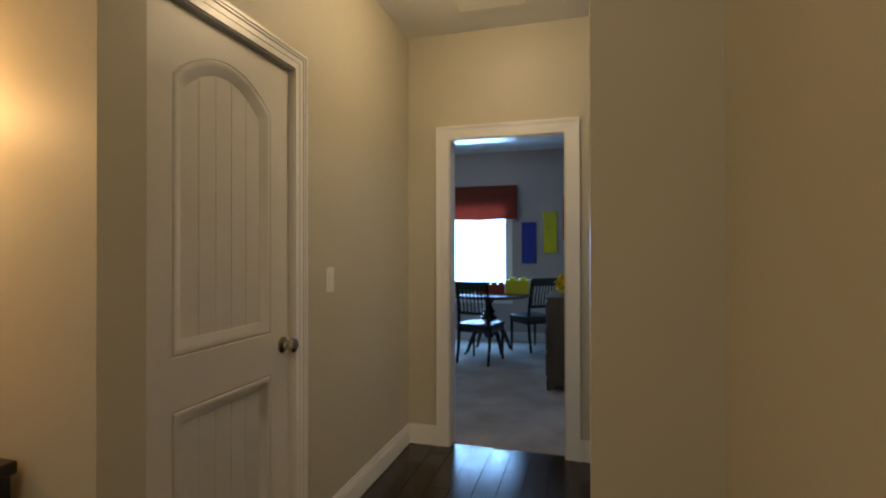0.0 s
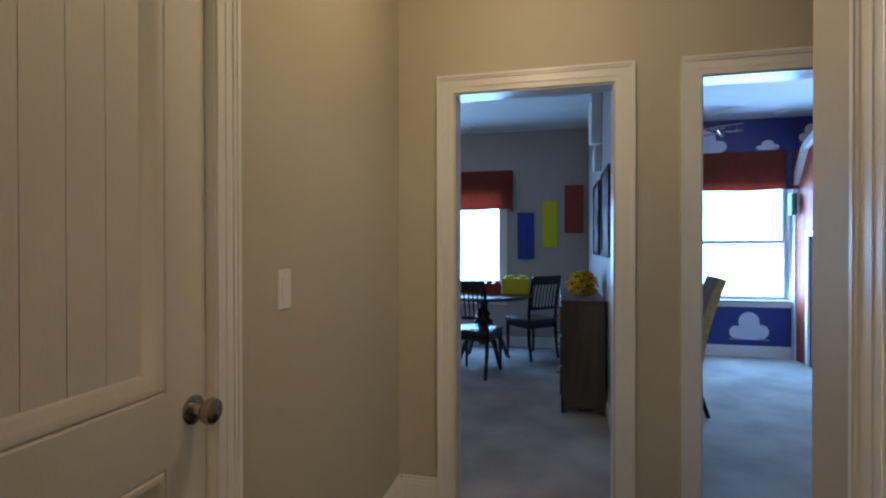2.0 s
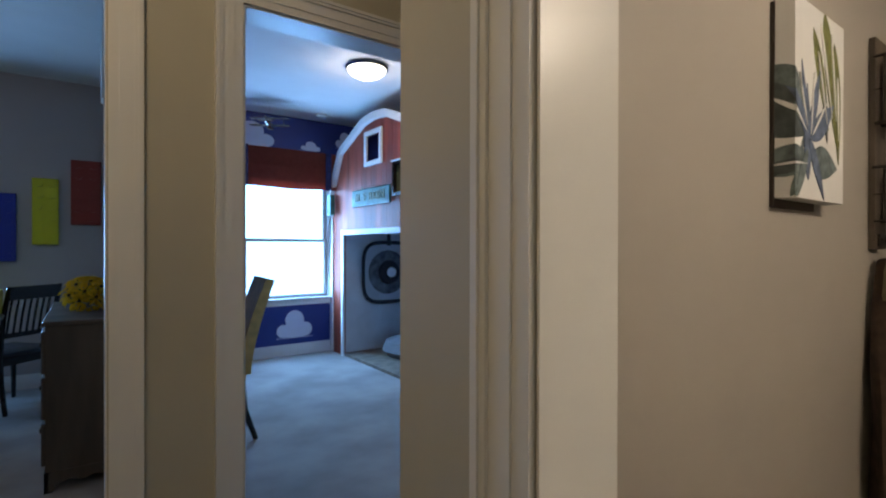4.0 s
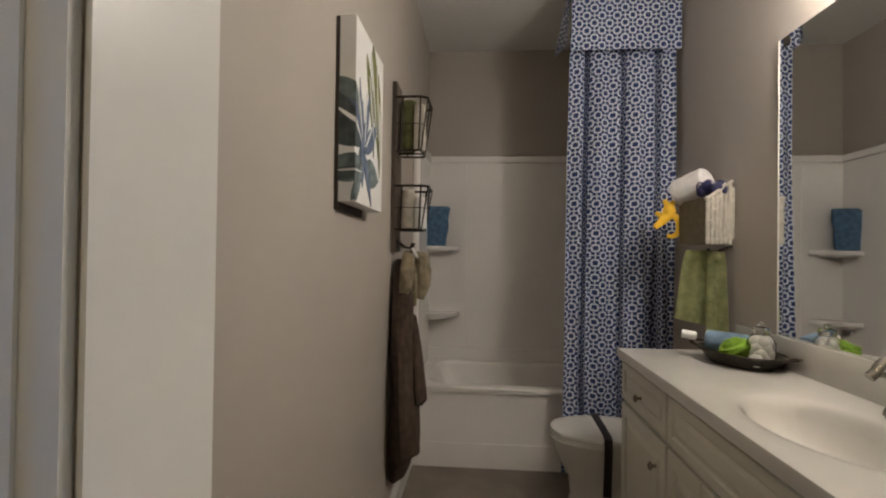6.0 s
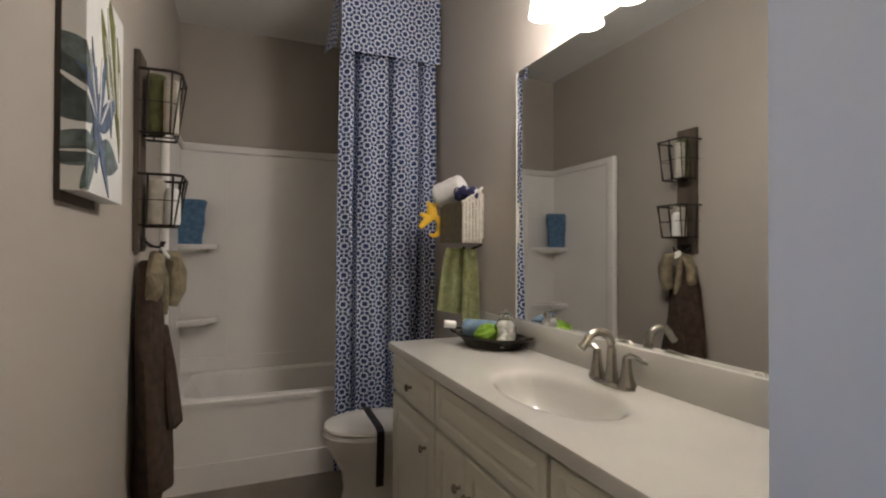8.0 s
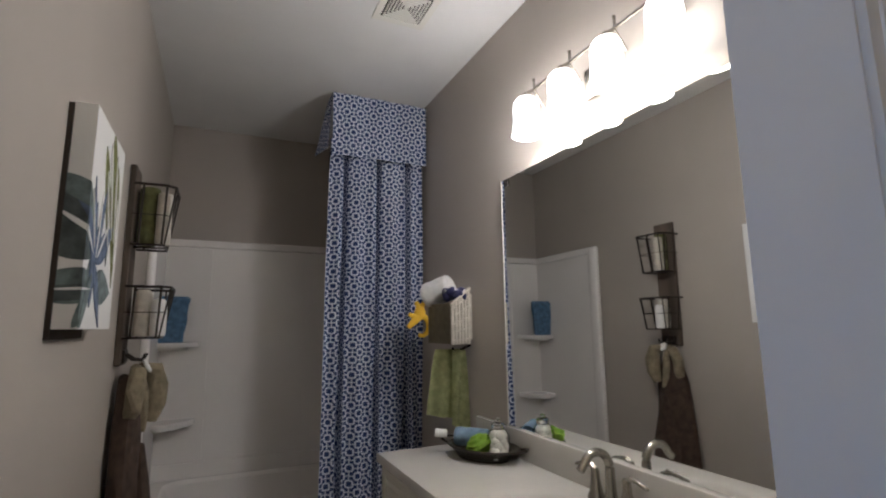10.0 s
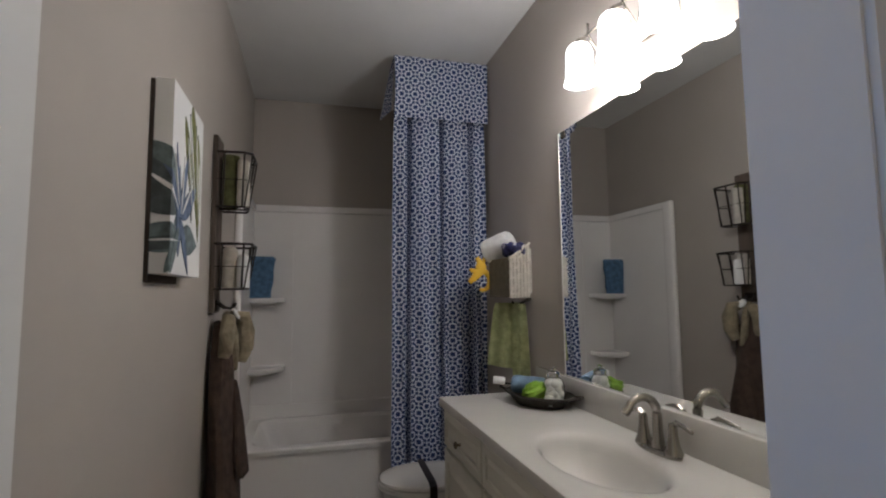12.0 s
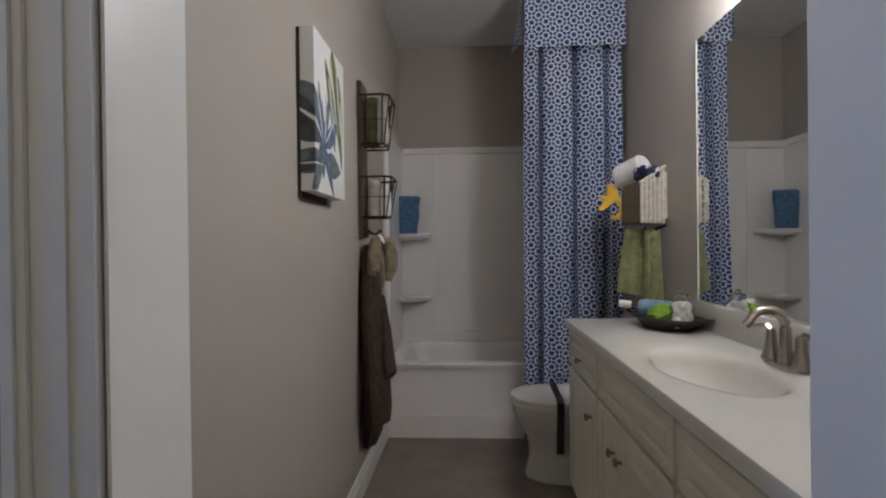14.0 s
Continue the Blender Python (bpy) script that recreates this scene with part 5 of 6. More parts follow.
def dining_chair(at, rz, label):
    ob = thing("side_chair", label, "chair", at, rz, "chairs round the play table")
    W, D, S, T = 0.43, 0.42, 0.455, 0.95
    part("seat", box(-W / 2, -0.02, S - 0.045, W / 2, D, S, 0.012, 2), M_SEAT, ob, "glossy black padded seat", smooth=True)
    part("seat_frame", box(-W / 2 + 0.012, 0.0, S - 0.10, W / 2 - 0.012, D - 0.02, S - 0.046), M_DARK, ob)
    for s in (-1, 1):
        part("leg", pipe(bmesh.new(), [(s * (W / 2 - 0.02), -0.05, 0.0), (s * (W / 2 - 0.02), -0.01, 0.22), (s * (W / 2 - 0.02), 0.0, S), (s * (W / 2 - 0.022), -0.03, 0.72), (s * (W / 2 - 0.024), -0.085, T)], [0.016, 0.02, 0.022, 0.018, 0.015], 8), M_DARK, ob)
        part("leg", tube(bmesh.new(), (s * (W / 2 - 0.025), D - 0.03, 0.0), (s * (W / 2 - 0.025), D - 0.03, S - 0.05), 0.014, 0.022, 8), M_DARK, ob)
    br = part("top_rail", box(-W / 2 + 0.02, -0.095, T - 0.10, W / 2 - 0.02, -0.070, T, 0.006), M_DARK, ob)
    part("lower_rail", box(-W / 2 + 0.02, -0.03, 0.565, W / 2 - 0.02, -0.010, 0.60, 0.004), M_DARK, ob)
    for k in range(8):
        x = -W / 2 + 0.05 + k * (W - 0.10) / 7
        part("slat", pipe(bmesh.new(), [(x, -0.02, 0.59), (x, -0.05, 0.75), (x, -0.08, T - 0.08)], 0.0085, 6), M_DARK, br)
    return ob


dining_chair((-1.15, 5.50, 0), -13, "dark lacquered slat-back chair with black seat, back towards the doorway")
dining_chair((-0.47, 6.42, 0), 42, "dark lacquered slat-back chair, side on, beside the play table")


def play_table():
    cx, cy = -1.10, 6.15
    ob = thing("pedestal_table", "dark pedestal table with round top and curved feet by the window", "table", (cx, cy, 0))
    part("tabletop", lathe(bmesh.new(), [(0.0, 0.72), (0.50, 0.72), (0.52, 0.73), (0.525, 0.745), (0.515, 0.757), (0.0, 0.76)], (0, 0, 0), 40), M_FABW, ob, "brown wood round tabletop", smooth=True)
    part("pedestal", lathe(bmesh.new(), [(0.0, 0.20), (0.05, 0.20), (0.10, 0.30), (0.115, 0.38), (0.105, 0.46), (0.06, 0.50), (0.085, 0.53), (0.06, 0.56), (0.035, 0.62), (0.10, 0.72), (0.0, 0.72)], (0, 0, 0), 22), M_DARK, ob, smooth=True)
    for k in range(4):
        a = radians(40 + 90 * k)
        pts = [(0.03, 0.30), (0.12, 0.32), (0.21, 0.26), (0.27, 0.14), (0.31, 0.04), (0.35, 0.014)]
        part("foot", pipe(bmesh.new(), [(r * math.cos(a), r * math.sin(a), z) for r, z in pts], [0.03, 0.032, 0.03, 0.024, 0.02, 0.014], 8), M_DARK, ob, smooth=True)
    def big_brick(x0, x1, y0, y1, z0, z1, material, label, nx, ny):
        b = thing("toy_brick_box", label, "toy", (0, 0, 0), 0, "giant toy bricks on the play table")
        part("brick_body", box(x0, y0, z0, x1, y1, z1, 0.005, 2), material, b)
        for i in range(nx):
            for j in range(ny):
                sx, sy = x0 + (x1 - x0) * (i + 0.5) / nx, y0 + (y1 - y0) * (j + 0.5) / ny
                part("stud", tube(bmesh.new(), (sx, sy, z1 - 0.002), (sx, sy, z1 + 0.03), min((x1 - x0) / nx, (y1 - y0) / ny) * 0.33, seg=16), material, b)
    big_brick(-0.885, -0.60, 6.08, 6.33, 0.76, 0.93, M_YELB, "giant yellow toy brick on the play table", 2, 2)
    big_brick(-1.26, -0.90, 6.08, 6.26, 0.76, 0.875, M_REDB, "giant red toy brick on the play table", 4, 2)
    big_brick(-1.56, -1.28, 6.12, 6.36, 0.76, 0.86, mat("green_building_brick", (0.04, 0.12, 0.02), 0.4), "giant dull green toy brick on the play table", 3, 2)


play_table()


def dresser():
    ob = thing("dresser", "grey brown wooden dresser with scalloped base against the playroom wall", "dresser", (0, 0, 0))
    x0, x1, y0, y1 = -0.27, 0.05, 4.63, 5.75
    part("body", box(x0 + 0.006, y0 + 0.006, 0.09, x1, y1 - 0.006, 0.845), M_FABW, ob)
    part("dresser_top", box(x0 - 0.008, y0 - 0.012, 0.845, x1, y1 + 0.012, 0.868, 0.004), M_FABW, ob)
    ys = [(x0, 0.0), (x0 + 0.035, 0.0), (x0 + 0.06, 0.04), (x0 + 0.11, 0.055), (x0 + 0.16, 0.035), (x0 + 0.21, 0.055), (x0 + 0.26, 0.04), (x1 - 0.035, 0.0), (x1, 0.0), (x1, 0.105), (x0, 0.105)]
    part("scalloped_apron", prism(bmesh.new(), ys, "y", y0, y0 + 0.018), M_FABW, ob)
    L = y1 - y0
    fr = [(y0, 0.0), (y0 + 0.06, 0.0), (y0 + 0.10, 0.05), (y0 + L / 2, 0.07), (y1 - 0.10, 0.05), (y1 - 0.06, 0.0), (y1, 0.0), (y1, 0.105), (y0, 0.105)]
    part("front_apron", prism(bmesh.new(), fr, "x", x0, x0 + 0.018), M_FABW, ob)
    for r in range(3):
        for c in range(2):
            a = y0 + 0.03 + c * (L - 0.03) / 2
            d = part("drawer", box(x0 - 0.012, a, 0.13 + r * 0.235, x0 + 0.006, a + (L - 0.09) / 2, 0.13 + r * 0.235 + 0.215, 0.004), M_FABW, ob)
            kk = part("knob", lathe(bmesh.new(), [(0.0, 0.0), (0.008, 0.0), (0.008, 0.01), (0.014, 0.02), (0.0, 0.025)], seg=12), M_KNOB, d)
            kk.matrix_world = pose(x0 - 0.012, a + (L - 0.09) / 4, 0.24 + r * 0.235, 0, -90, 0)


dresser()


def flowers():
    ob = thing("flower_pot", "yellow silk flowers in a small pale pot on the dresser", "flower arrangement", (-0.09, 5.10, 0.868))
    part("pot", lathe(bmesh.new(), [(0.0, 0.0), (0.05, 0.0), (0.055, 0.01), (0.062, 0.05), (0.058, 0.052), (0.0, 0.048)], seg=18), mat("spotted_pot", (0.5, 0.48, 0.44), 0.5, vary=0.4, scale=40), ob, smooth=True)
    rnd = random.Random(8)
    my = mat("yellow_petal", (0.95, 0.62, 0.04), 0.7, vary=0.1)
    mc = mat("dark_flower_eye", (0.05, 0.03, 0.01), 0.8)
    for k in range(30):
        a, q = 2.4 * k, (k + 0.5) / 30
        r = 0.10 * math.sin(math.pi * (0.08 + 0.9 * q))
        c = Vector((r * math.cos(a), r * math.sin(a), 0.115 - 0.075 * math.cos(math.pi * q)))
        bm = bmesh.new()
        n = (c - Vector((0, 0, 0.03))).normalized()
        q = n.to_track_quat("Z", "Y").to_matrix()
        for p in range(8):
            t = 2 * math.pi * p / 8
            vs = [bm.verts.new(c + q @ Vector(v)) for v in ((0.008 * math.cos(t), 0.008 * math.sin(t), 0), (0.045 * math.cos(t - 0.3), 0.045 * math.sin(t - 0.3), 0.010), (0.066 * math.cos(t), 0.066 * math.sin(t), 0.0), (0.045 * math.cos(t + 0.3), 0.045 * math.sin(t + 0.3), 0.010))]
            bm.faces.new(vs)
        bmesh.ops.solidify(bm, geom=bm.faces[:], thickness=0.003)
        fl = part("blossom", bm, my, ob)
        bm = bmesh.new()
        bmesh.ops.create_icosphere(bm, subdivisions=1, radius=0.010, matrix=Matrix.Translation(c + n * 0.004))
        part("flower_eye", bm, mc, fl)
        part("stem", pipe(bmesh.new(), [(0, 0, 0.045), c * 0.6 + Vector((0, 0, 0.02)), c], 0.002, 5), mat("stem_green", (0.05, 0.12, 0.02), 0.7) if k == 0 else bpy.data.materials["stem_green"], ob)


flowers()


def wall_ornament():
    """White letter shapes and framed boards on the playroom's right-hand wall."""
    for k, (ya, yb, za, zb, lab) in enumerate(((5.00, 5.55, 2.17, 2.60, "large white wooden letter shape high on the playroom wall"), (5.10, 5.45, 1.93, 2.14, "small white wooden letter shape high on the playroom wall"))):
        ob = thing("wall_letter", lab, "wall ornament", (0, 0, 0), 0, "white letters on the playroom wall")
        w = yb - ya
        part("letter", prism(bmesh.new(), [(ya, zb), (ya + w * 0.12, zb - 0.02), (ya + w * 0.3, za), (yb - w * 0.2, za + 0.03), (yb, zb - 0.04), (yb - w * 0.25, zb - 0.01), (ya + w * 0.5, zb - 0.12), (ya + w * 0.3, zb)], "x", 0.012 - 0.03 * (1 - k), 0.068), M_WHITE, ob)
    for ya, yb in ((4.35, 5.0), (5.25, 5.9)):
        ob = thing("framed_board", "dark framed print on the playroom wall above the dresser", "picture frame", (0, 0, 0), 0, "framed prints over the dresser")
        za, zb = 1.20, 1.86
        bm = box(0.045, ya, za, 0.068, ya + 0.03, zb)
        bm_box(bm, 0.045, yb - 0.03, za, 0.068, yb, zb)
        bm_box(bm, 0.045, ya + 0.03, za, 0.068, yb - 0.03, za + 0.03)
        bm_box(bm, 0.045, ya + 0.03, zb - 0.03, 0.068, yb - 0.03, zb)
        part("frame", bm, M_DARK, ob)
        part("print", box(0.056, ya + 0.03, za + 0.03, 0.066, yb - 0.03, zb - 0.03), mat("slate_print", (0.34, 0.37, 0.43), 0.25, vary=0.4, scale=6) if "slate_print" not in bpy.data.materials else bpy.data.materials["slate_print"], ob)


wall_ornament()


def dome_light(x, y, label):
    ob = thing("ceiling_light", label, "ceiling lamp", (x, y, H), 0, "dome ceiling lamps")
    part("rim", lathe(bmesh.new(), [(0.0, 0.0), (0.17, 0.0), (0.175, -0.015), (0.165, -0.03), (0.15, -0.03), (0.0, -0.01)], seg=32), M_NICKEL, ob, smooth=True)
    d = part("dome", lathe(bmesh.new(), [(0.158, -0.028), (0.15, -0.05), (0.12, -0.075), (0.07, -0.095), (0.0, -0.102)], seg=32), M_DOME, ob, "glowing white glass dome", smooth=True)
    d.visible_shadow = False
    part("finial", lathe(bmesh.new(), [(0.0, -0.100), (0.010, -0.102), (0.008, -0.115), (0.0, -0.12)], seg=12), M_NICKEL, ob)


dome_light(1.78, 5.12, "lit white glass dome lamp on the bedroom ceiling")
dome_light(-1.53, 5.36, "lit white glass dome lamp on the playroom ceiling")
# unseen dome added to go with the hall fill bulb
dome_light(-0.39, 2.15, "added white glass dome lamp on the hall ceiling, out of view")


def small_ceiling_disc(x, y, label):
    ob = thing("smoke_detector", label, "smoke detector", (x, y, H))
    part("detector_body", lathe(bmesh.new(), [(0.0, 0.0), (0.06, 0.0), (0.06, -0.02), (0.05, -0.032), (0.0, -0.034)], seg=24), M_PLASTIC, ob, smooth=True)


small_ceiling_disc(-1.35, 6.75, "small round smoke detector on the playroom ceiling")
small_ceiling_disc(2.05, 6.75, "small round smoke detector on the bedroom ceiling")


def cloud(cx, cz, w, h, k):
    ob = thing("cloud_decal", "white cloud shape stuck on the royal blue wall", "wall decal", (cx, 7.0685, cz), 0, "cloud decals on the blue wall")
    bumps = [(-0.32, 0.18, 0.17), (0.0, 0.46, 0.26), (0.30, 0.20, 0.19), (0.05, 0.2, 0.2)]
    pts = []
    n = 48
    for i in range(n + 1):
        a = math.pi * i / n
        dx, dz = math.cos(a), math.sin(a)
        best = 0.0
        for bx, bz, br in bumps:
            b, c = -(dx * bx + dz * bz), bx * bx + bz * bz - br * br
            disc = b * b - c
            if disc > 0:
                best = max(best, -b + math.sqrt(disc))
        best = max(best, 0.12)
        pts.append((dx * best * w, max(0.0, dz * best * h * 1.35)))
    pts = [(0.5 * w, 0.0)] + pts + [(-0.5 * w, 0.0)] + [(-0.5 * w, -0.02 * h), (0.5 * w, -0.02 * h)]
    clean = []
    for p in pts:
        if not clean or math.dist(p, clean[-1]) > 1e-4:
            clean.append(p)
    part("cloud_shape", prism(bmesh.new(), clean, "y", -0.003, 0.0), M_CLOUD, ob)


for k, (cx, cz, w, h) in enumerate(((1.85, 0.205, 0.42, 0.32), (0.965, 2.04, 0.30, 0.20), (0.90, 1.56, 0.32, 0.24), (1.16, 1.27, 0.30, 0.18), (0.99, 0.62, 0.44, 0.33), (1.37, 2.36, 0.50, 0.28), (2.04, 2.38, 0.24, 0.11), (2.47, 2.455, 0.24, 0.20))):
    cloud(cx, cz, w, h, k)


def yellow_chair():
    ob = thing("upholstered_chair", "mustard upholstered chair with dark wooden legs by the desk", "chair", (0.68, 4.98, 0), 84)
    bm = bmesh.new()
    n = 10
    prof = []
    for k in range(n + 1):
        t = k / n
        prof.append((-0.03 - 0.17 * t ** 1.4, 0.44 + 0.60 * t))
    outer = prof + [(y - 0.075 + 0.02 * (i / n), z - 0.01) for i, (y, z) in list(enumerate(prof))[::-1]]
    prism(bm, outer, "x", -0.24, 0.24)
    part("backrest", bm, M_YFAB, ob, smooth=True)
    part("seat", box(-0.25, -0.08, 0.38, 0.25, 0.40, 0.47, 0.03, 3), M_YFAB, ob, smooth=True)
    for s in (-1, 1):
        part("leg", pipe(bmesh.new(), [(s * 0.21, -0.14, 0.0), (s * 0.21, -0.07, 0.20), (s * 0.21, -0.05, 0.40)], [0.016, 0.022, 0.026], 8), M_DARK, ob)
        part("leg", tube(bmesh.new(), (s * 0.21, 0.36, 0.0), (s * 0.21, 0.36, 0.39), 0.015, 0.024, 8), M_DARK, ob)


yellow_chair()


def desk():
    ob = thing("writing_desk", "black painted desk with turned legs against the bedroom wall", "desk", (0, 0, 0))
    x0, x1, y0, y1 = 0.19, 0.70, 4.78, 5.75
    part("desktop", box(x0, y0 - 0.02, 0.70, x1 + 0.02, y1 + 0.02, 0.73, 0.004), M_DARK, ob)
    part("apron", box(x0 + 0.02, y0 + 0.01, 0.58, x1 - 0.01, y1 - 0.01, 0.70), M_DARK, ob)
    for x in (x0 + 0.03, x1 - 0.02):
        for y in (y0 + 0.02, y1 - 0.02):
            part("leg", lathe(bmesh.new(), [(0.0, 0.0), (0.014, 0.0), (0.02, 0.05), (0.014, 0.08), (0.024, 0.14), (0.018, 0.30), (0.026, 0.44), (0.018, 0.48), (0.028, 0.52), (0.028, 0.60), (0.0, 0.60)], (x, y, 0), 12), M_DARK, ob, smooth=True)


desk()


def barn_bed():
    """A barn-shaped loft front along x = 2.3, its face towards -x."""
    ob = thing("barn_loft_bed", "red barn-shaped loft bed front with white trim and a grey nook", "loft bed", (0, 0, 0))
    X = 2.30
    yc, half = 5.93, 1.10
    out = [(yc - half, 0.0), (yc - half, 1.86), (yc - 0.82, 2.34), (yc - 0.25, 2.565), (yc, 2.59), (yc + 0.25, 2.565), (yc + 0.82, 2.34), (yc + half, 1.86), (yc + half, 0.0)]
    oy0, oy1, oz = yc - 0.88, 6.69, 1.385
    wy0, wy1, wz0, wz1 = 5.84, 6.12, 2.14, 2.41
    def top_at(y):
        for (a, za), (b, zb) in zip(out[1:-1], out[2:-1]):
            if a <= y <= b and b > a:
                return za + (zb - za) * (y - a) / (b - a)
        return 1.86
    n = 20
    pw = 2 * half / n
    for k in range(n):
        y0, y1 = yc - half + k * pw + 0.0015, yc - half + (k + 1) * pw - 0.0015
        zb = oz if y0 > oy0 - 0.06 and y1 < oy1 + 0.06 else 0.0
        spans = [(zb, None)]
        if y1 > wy0 and y0 < wy1:
            spans = [(zb, wz0), (wz1, None)]
        for za, zt in spans:
            t0, t1 = (top_at(y0), top_at(y1)) if zt is None else (zt, zt)
            part("board", prism(bmesh.new(), [(y0, za), (y1, za), (y1, t1), (y0, t0)], "x", X, X + 0.018), M_BARN, ob)
    for (ya, za), (yb, zb) in zip(out[1:-1], out[2:-1]):
        d = math.hypot(yb - ya, zb - za)
        ny, nz = -(zb - za) / d, (yb - ya) / d
        w = 0.035
        part("roof_trim", prism(bmesh.new(), [(ya - ny * w, za - nz * w), (yb - ny * w, zb - nz * w), (yb + ny * w, zb + nz * w), (ya + ny * w, za + nz * w)], "x", X - 0.05, X + 0.03), M_WHITE, ob)
    for y in (yc - half, yc + half):
        part("corner_trim", box(X - 0.02, y - 0.035, 0, X - 0.001, y + 0.035, 1.86), M_WHITE, ob)
    bm = box(X - 0.022, oy0 - 0.05, oz, X - 0.001, oy1 + 0.05, oz + 0.055)
    bm_box(bm, X - 0.022, oy1, 0, X - 0.001, oy1 + 0.05, oz)
    bm_box(bm, X - 0.022, oy0 - 0.05, 0, X - 0.001, oy0, oz)
    part("nook_trim", bm, M_WHITE, ob)
    bm = box(X - 0.022, wy0 - 0.045, wz0 - 0.045, X - 0.001, wy0, wz1 + 0.045)
    bm_box(bm, X - 0.022, wy1, wz0 - 0.045, X - 0.001, wy1 + 0.045, wz1 + 0.045)
    bm_box(bm, X - 0.022, wy0, wz1, X - 0.001, wy1, wz1 + 0.045)
    bm_box(bm, X - 0.022, wy0, wz0 - 0.045, X - 0.001, wy1, wz0)
    part("hatch_frame", bm, M_WHITE, ob)
    part("hatch_dark", box(X + 0.10, wy0 - 0.2, wz0 - 0.2, X + 0.12, wy1 + 0.2, wz1 + 0.02), M_BLUE, ob, "dark blue inside of the hatch")
    part("nook_wall", box(X + 0.02, oy1 + 0.02, 0, 4.05, oy1 + 0.05, oz + 0.05), M_GREYB, ob, "pale grey painted nook wall")
    part("nook_roof", box(X + 0.02, oy0 - 0.05, oz + 0.02, 4.05, oy1 + 0.019, oz + 0.05), M_GREYB, ob, "pale grey painted nook roof")
    part("nook_wall", box(X + 0.02, oy0 - 0.08, 0, 4.05, oy0 - 0.051, oz + 0.05), M_GREYB, ob, "pale grey painted nook wall")
    part("nook_floor", box(X, oy0 - 0.05, 0.0, 4.05, oy1 + 0.02, 0.03), mat("tan_nook_mat", (0.20, 0.15, 0.11), 0.9, vary=0.2, scale=10), ob, "tan mat on the nook floor")
    side = thing("hanging_speaker", "small dark box hanging at the barn's eave", "speaker", (2.235, 6.93, 1.74))
    part("speaker_box", box(-0.03, -0.05, -0.12, 0.03, 0.05, 0.12, 0.01), M_TEAL, side)


barn_bed()


def barn_box():
    """A small dark framed window box with greenery on the barn front, half seen past the door frame."""
    ob = thing("window_box", "small dark framed box with green filling fixed to the barn front", "wall ornament", (2.28, 5.40, 1.73))
    bm = box(-0.05, -0.09, 0.0, 0.0, -0.065, 0.32)
    bm_box(bm, -0.05, 0.065, 0.0, 0.0, 0.09, 0.32)
    bm_box(bm, -0.05, -0.065, 0.0, 0.0, 0.065, 0.03)
    bm_box(bm, -0.05, -0.065, 0.29, 0.0, 0.065, 0.32)
    part("box_frame", bm, M_DARK, ob)
    part("box_ledge", box(-0.06, -0.10, 0.321, 0.0, 0.10, 0.335, 0.003), M_WHITE, ob, "white top ledge")
    part("box_back", box(-0.012, -0.064, 0.031, -0.004, 0.064, 0.289), M_OLIVE, ob, "olive back")


barn_box()


def sign():
    ob = thing("barn_sign", "worn teal sign board with pale capital letters on the barn front", "sign", (2.268, 6.02, 1.77))
    part("sign_board", box(0.0, -0.42, -0.09, 0.02, 0.42, 0.09, 0.012, 2), M_TEAL, ob)
    paint = mat("pale_yellow_paint", (0.30, 0.36, 0.24), 0.7, vary=0.15, scale=20)
    x = -0.335
    for ch, w in zip("AL'S BARN", (0.085, 0.070, 0.038, 0.082, 0.045, 0.085, 0.085, 0.085, 0.085)):
        if ch != " ":
            cu = bpy.data.curves.new("sign_text", "FONT")
            cu.body, cu.size, cu.extrude, cu.align_x, cu.align_y = ch, 0.12, 0.003, "CENTER", "CENTER"
            if ch == "'":
                cu.align_y = "BOTTOM"
            tmp = bpy.data.objects.new("sign_text", cu)
            me = bpy.data.meshes.new_from_object(tmp)
            bpy.data.objects.remove(tmp)
            me.name = "letter"
            me.materials.clear()
            me.materials.append(paint)
            t = new("letter", me)
            t.parent = ob
            t.matrix_local = pose(-0.003, -(x + w / 2), 0.0, 90, 0, -90)
            tagged(t, "pale yellow capital letter")
        x += w


sign()


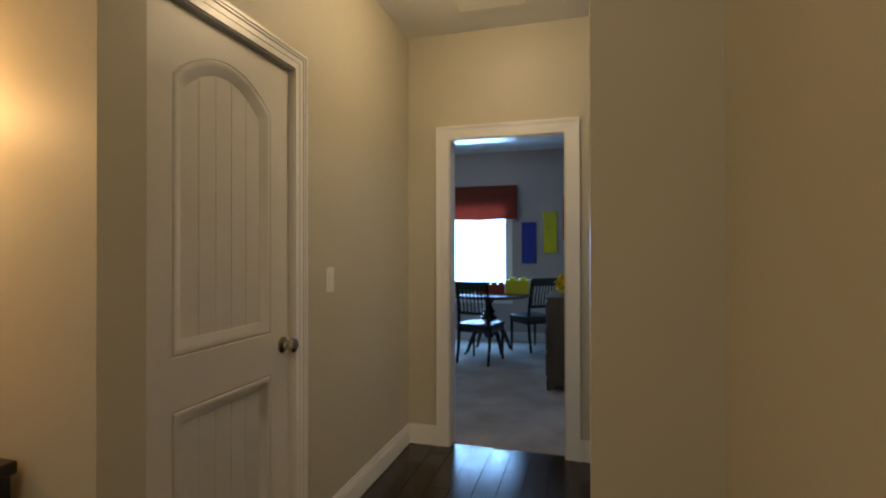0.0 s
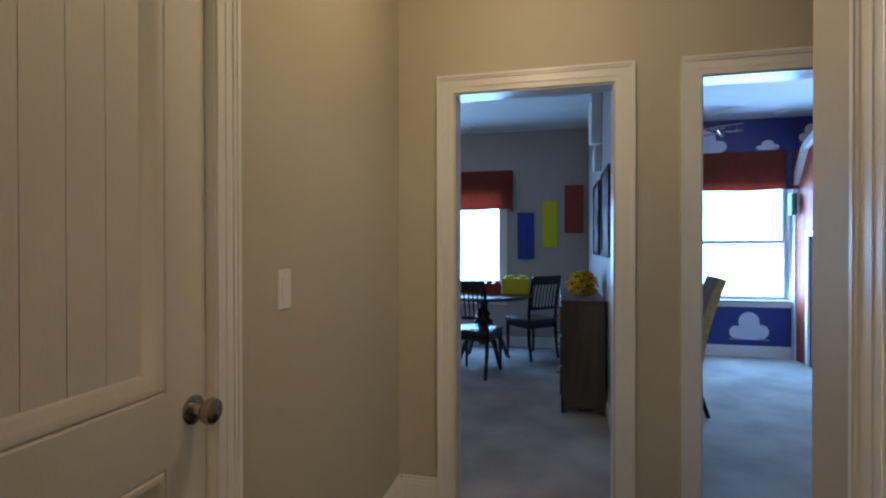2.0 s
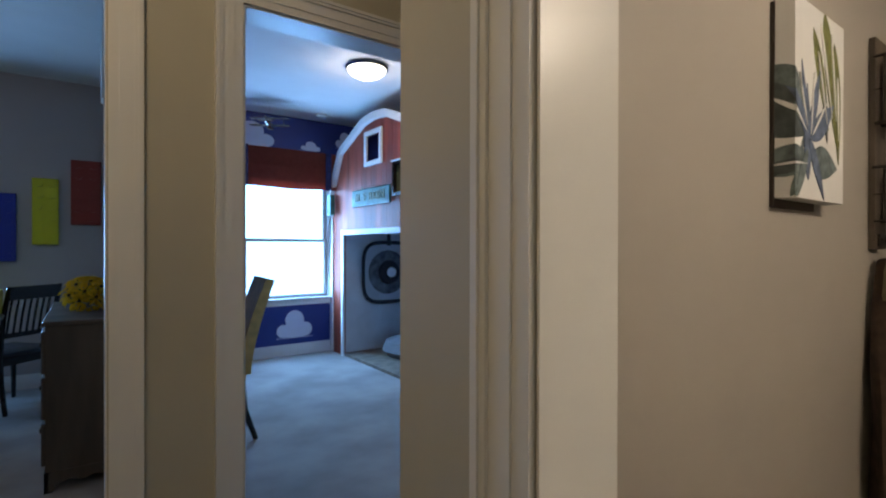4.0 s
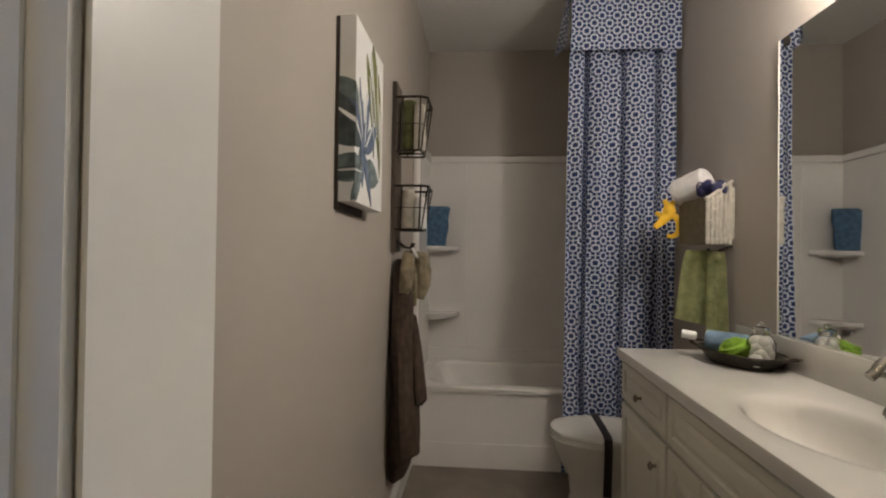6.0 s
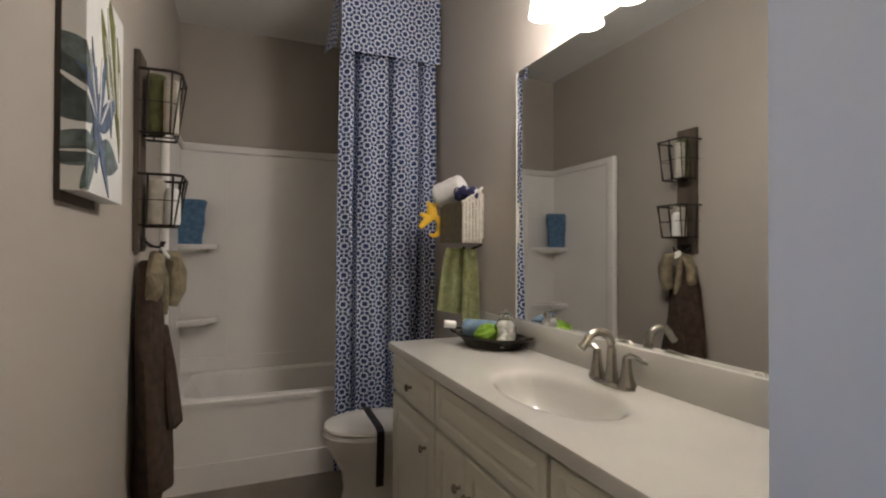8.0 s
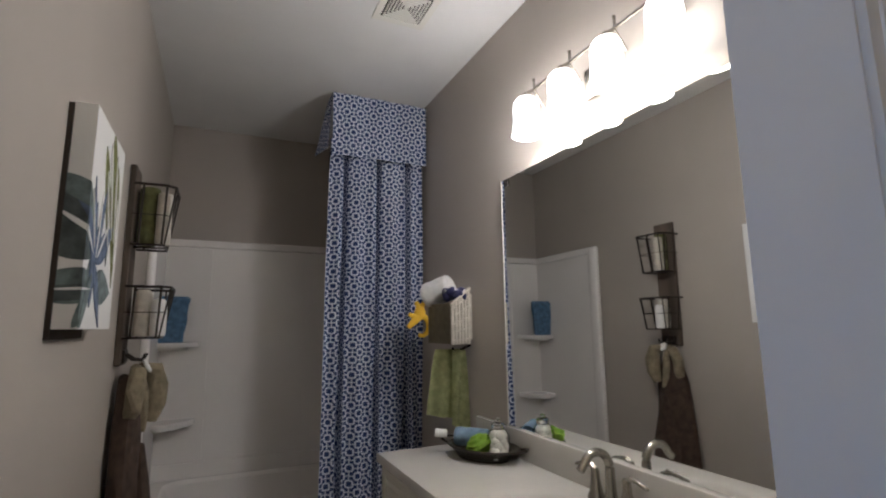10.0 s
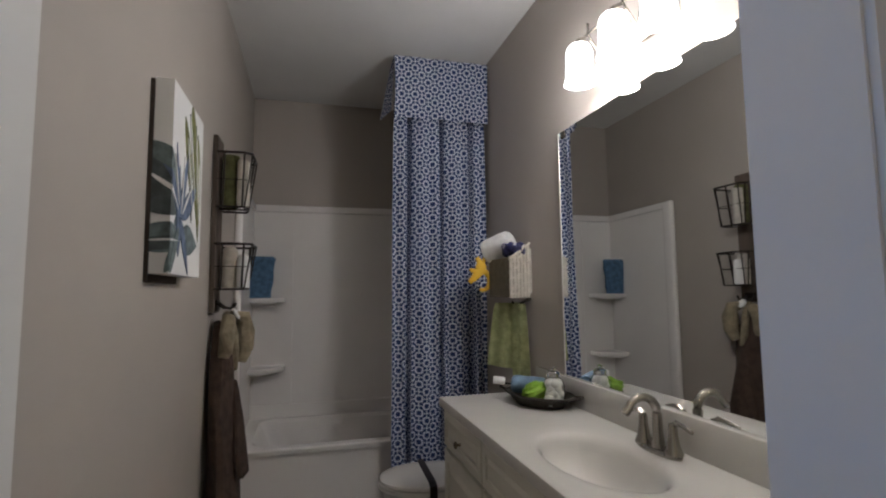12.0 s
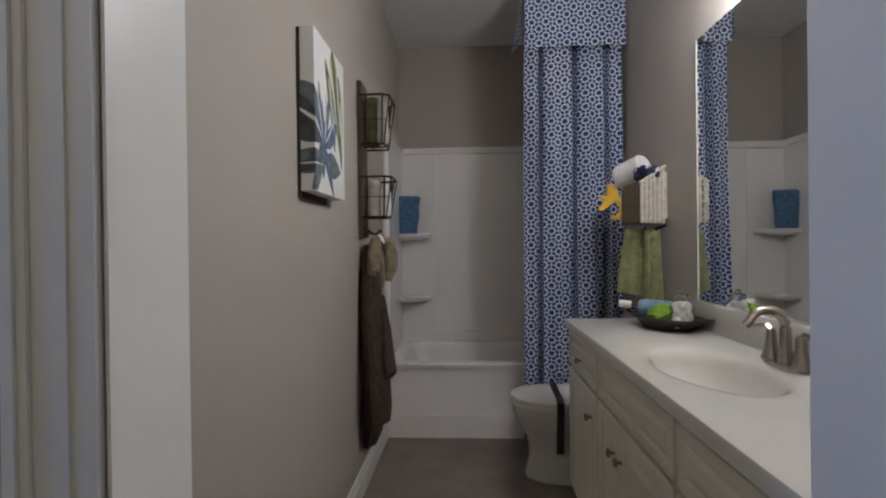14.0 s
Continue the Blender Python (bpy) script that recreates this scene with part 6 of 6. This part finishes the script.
def tire_art():
    ob = thing("tyre_wall_ring", "black rounded-square ring with dark hub on the nook wall", "wall ornament", (2.87, 6.675, 0.945))
    rb = mat("black_rubber", (0.02, 0.02, 0.02), 0.6, vary=0.2, scale=30)
    pts = []
    for k in range(41):
        a = 2 * math.pi * k / 40
        c, s = math.cos(a), math.sin(a)
        r = 0.34 / (abs(c) ** 4 + abs(s) ** 4) ** 0.25
        pts.append((r * c, 0.0, r * s * 1.05))
    part("outer_ring", pipe(bmesh.new(), pts, 0.022, 8), rb, ob, smooth=True)
    part("tread_face", lathe(bmesh.new(), [(0.0, 0.0), (0.255, 0.0), (0.265, 0.012), (0.25, 0.022), (0.0, 0.022)], seg=32), mat("worn_grey_rubber", (0.16, 0.16, 0.17), 0.6, vary=0.3, scale=14), ob, "worn grey face", smooth=True).matrix_local = pose(0, 0.030, 0, 90, 0, 0)
    h = part("hub", lathe(bmesh.new(), [(0.0, 0.0), (0.135, 0.0), (0.145, 0.02), (0.13, 0.05), (0.06, 0.06), (0.0, 0.06)]), rb, ob, smooth=True)
    h.matrix_local = pose(0, 0.010, 0, 90, 0, 0)
    cp = part("hub_cap", lathe(bmesh.new(), [(0.0, 0.0), (0.06, 0.0), (0.055, 0.02), (0.0, 0.03)]), M_WHITE, ob, "pale hub cap", smooth=True)
    cp.matrix_local = pose(0.01, -0.05, 0, 90, 0, 0)
    part("strap", box(-0.02, -0.01, 0.32, 0.02, 0.01, 0.50), rb, ob)
    cs = thing("nook_cushion", "grey round floor cushion inside the barn nook", "cushion", (3.0, 6.2, 0.03))
    part("cushion_pad", lathe(bmesh.new(), [(0.0, 0.0), (0.36, 0.0), (0.42, 0.06), (0.38, 0.16), (0.2, 0.22), (0.0, 0.23)], seg=28), mat("grey_cushion", (0.20, 0.20, 0.21), 0.9, bump=0.5), cs, smooth=True)


tire_art()


def toy_plane():
    ob = thing("toy_airplane", "small silver toy airplane hanging in front of the bedroom wall", "toy", (1.43, 6.62, 2.50), 60)
    part("fuselage", pipe(bmesh.new(), [(-0.16, 0, 0.01), (-0.08, 0, 0), (0.05, 0, 0), (0.14, 0, 0.0)], [0.012, 0.03, 0.036, 0.02], 10), M_NICKEL, ob, smooth=True)
    part("wing", box(-0.02, -0.20, 0.0, 0.05, 0.20, 0.008, 0.003), M_NICKEL, ob)
    part("wing", box(-0.02, -0.20, 0.07, 0.05, 0.20, 0.078, 0.003), M_NICKEL, ob)
    part("tail", box(-0.17, -0.07, 0.01, -0.13, 0.07, 0.016), M_NICKEL, ob)
    part("tail_fin", box(-0.17, -0.003, 0.01, -0.13, 0.003, 0.06), M_NICKEL, ob)
    for y in (-0.14, 0.14):
        part("strut", tube(bmesh.new(), (0.015, y, 0), (0.015, y, 0.075), 0.003, seg=6), M_NICKEL, ob)
    part("thread", tube(bmesh.new(), (0, 0, 0.08), (0, 0, 0.27), 0.001, seg=5), M_NICKEL, ob)


toy_plane()


def landing_lamp():
    """Console and lit table lamp standing on the landing beside the hall opening."""
    ob = thing("console_table", "small dark console table against the landing wall", "table", (0, 0, 0))
    part("tabletop", box(-1.95, 0.44, 0.80, -1.14, 0.76, 0.83, 0.004), M_DARK, ob)
    for x in (-1.92, -1.17):
        for y in (0.47, 0.73):
            part("leg", box(x - 0.02, y - 0.02, 0, x + 0.02, y + 0.02, 0.80), M_DARK, ob)
    lp = thing("table_lamp", "lit table lamp with cream drum shade on the console table", "lamp", (-1.62, 0.58, 0.83))
    part("lamp_base", lathe(bmesh.new(), [(0.0, 0.0), (0.08, 0.0), (0.08, 0.02), (0.03, 0.04), (0.07, 0.16), (0.06, 0.26), (0.015, 0.34), (0.01, 0.50), (0.0, 0.50)]), M_DARK, lp, smooth=True)
    sh = part("shade", lathe(bmesh.new(), [(0.15, 0.46), (0.12, 0.72), (0.117, 0.72), (0.147, 0.46)], seg=28), mat("lit_cream_shade", (0.9, 0.62, 0.36), 0.8, vary=0.0, emit=1.6), lp, "glowing cream drum shade", smooth=True)
    sh.visible_shadow = False


landing_lamp()


# floor planks of the hall and landing, laid along y
def floor_planks():
    floor = bpy.data.objects["floor_hall"]
    rnd = random.Random(11)
    cache = {}
    w = 0.127
    def col(x, y0, y1):
        y = y0 - rnd.uniform(0.0, 0.8)
        while y < y1:
            ln = rnd.choice((0.9, 1.2, 1.5))
            a, b = max(y, y0), min(y + ln, y1)
            y += ln
            if b - a < 0.05:
                continue
            key = round(b - a, 3)
            if key not in cache:
                me = bpy.data.meshes.new("plank")
                bm = box(0.0008, 0.0008, -0.006, w - 0.0008, b - a - 0.0008, 0.0, 0.0015)
                bm.to_mesh(me)
                bm.free()
                me.materials.append(M_FLOORW)
                cache[key] = me
            p = new("floor_board", cache[key])
            p.parent = floor
            p.location = (x, a, 0)
    k = 0
    x = -3.05
    while x < 1.34:
        if x > -1.08 - 0.02 and x < 0.30 - w + 0.03:
            col(x, 0.0, 3.17)
        elif x < 0.27 - w:
            col(x, -0.6, 0.76)
        elif x >= 0.27:
            col(x, 2.10, 3.17)
        x += w


floor_planks()
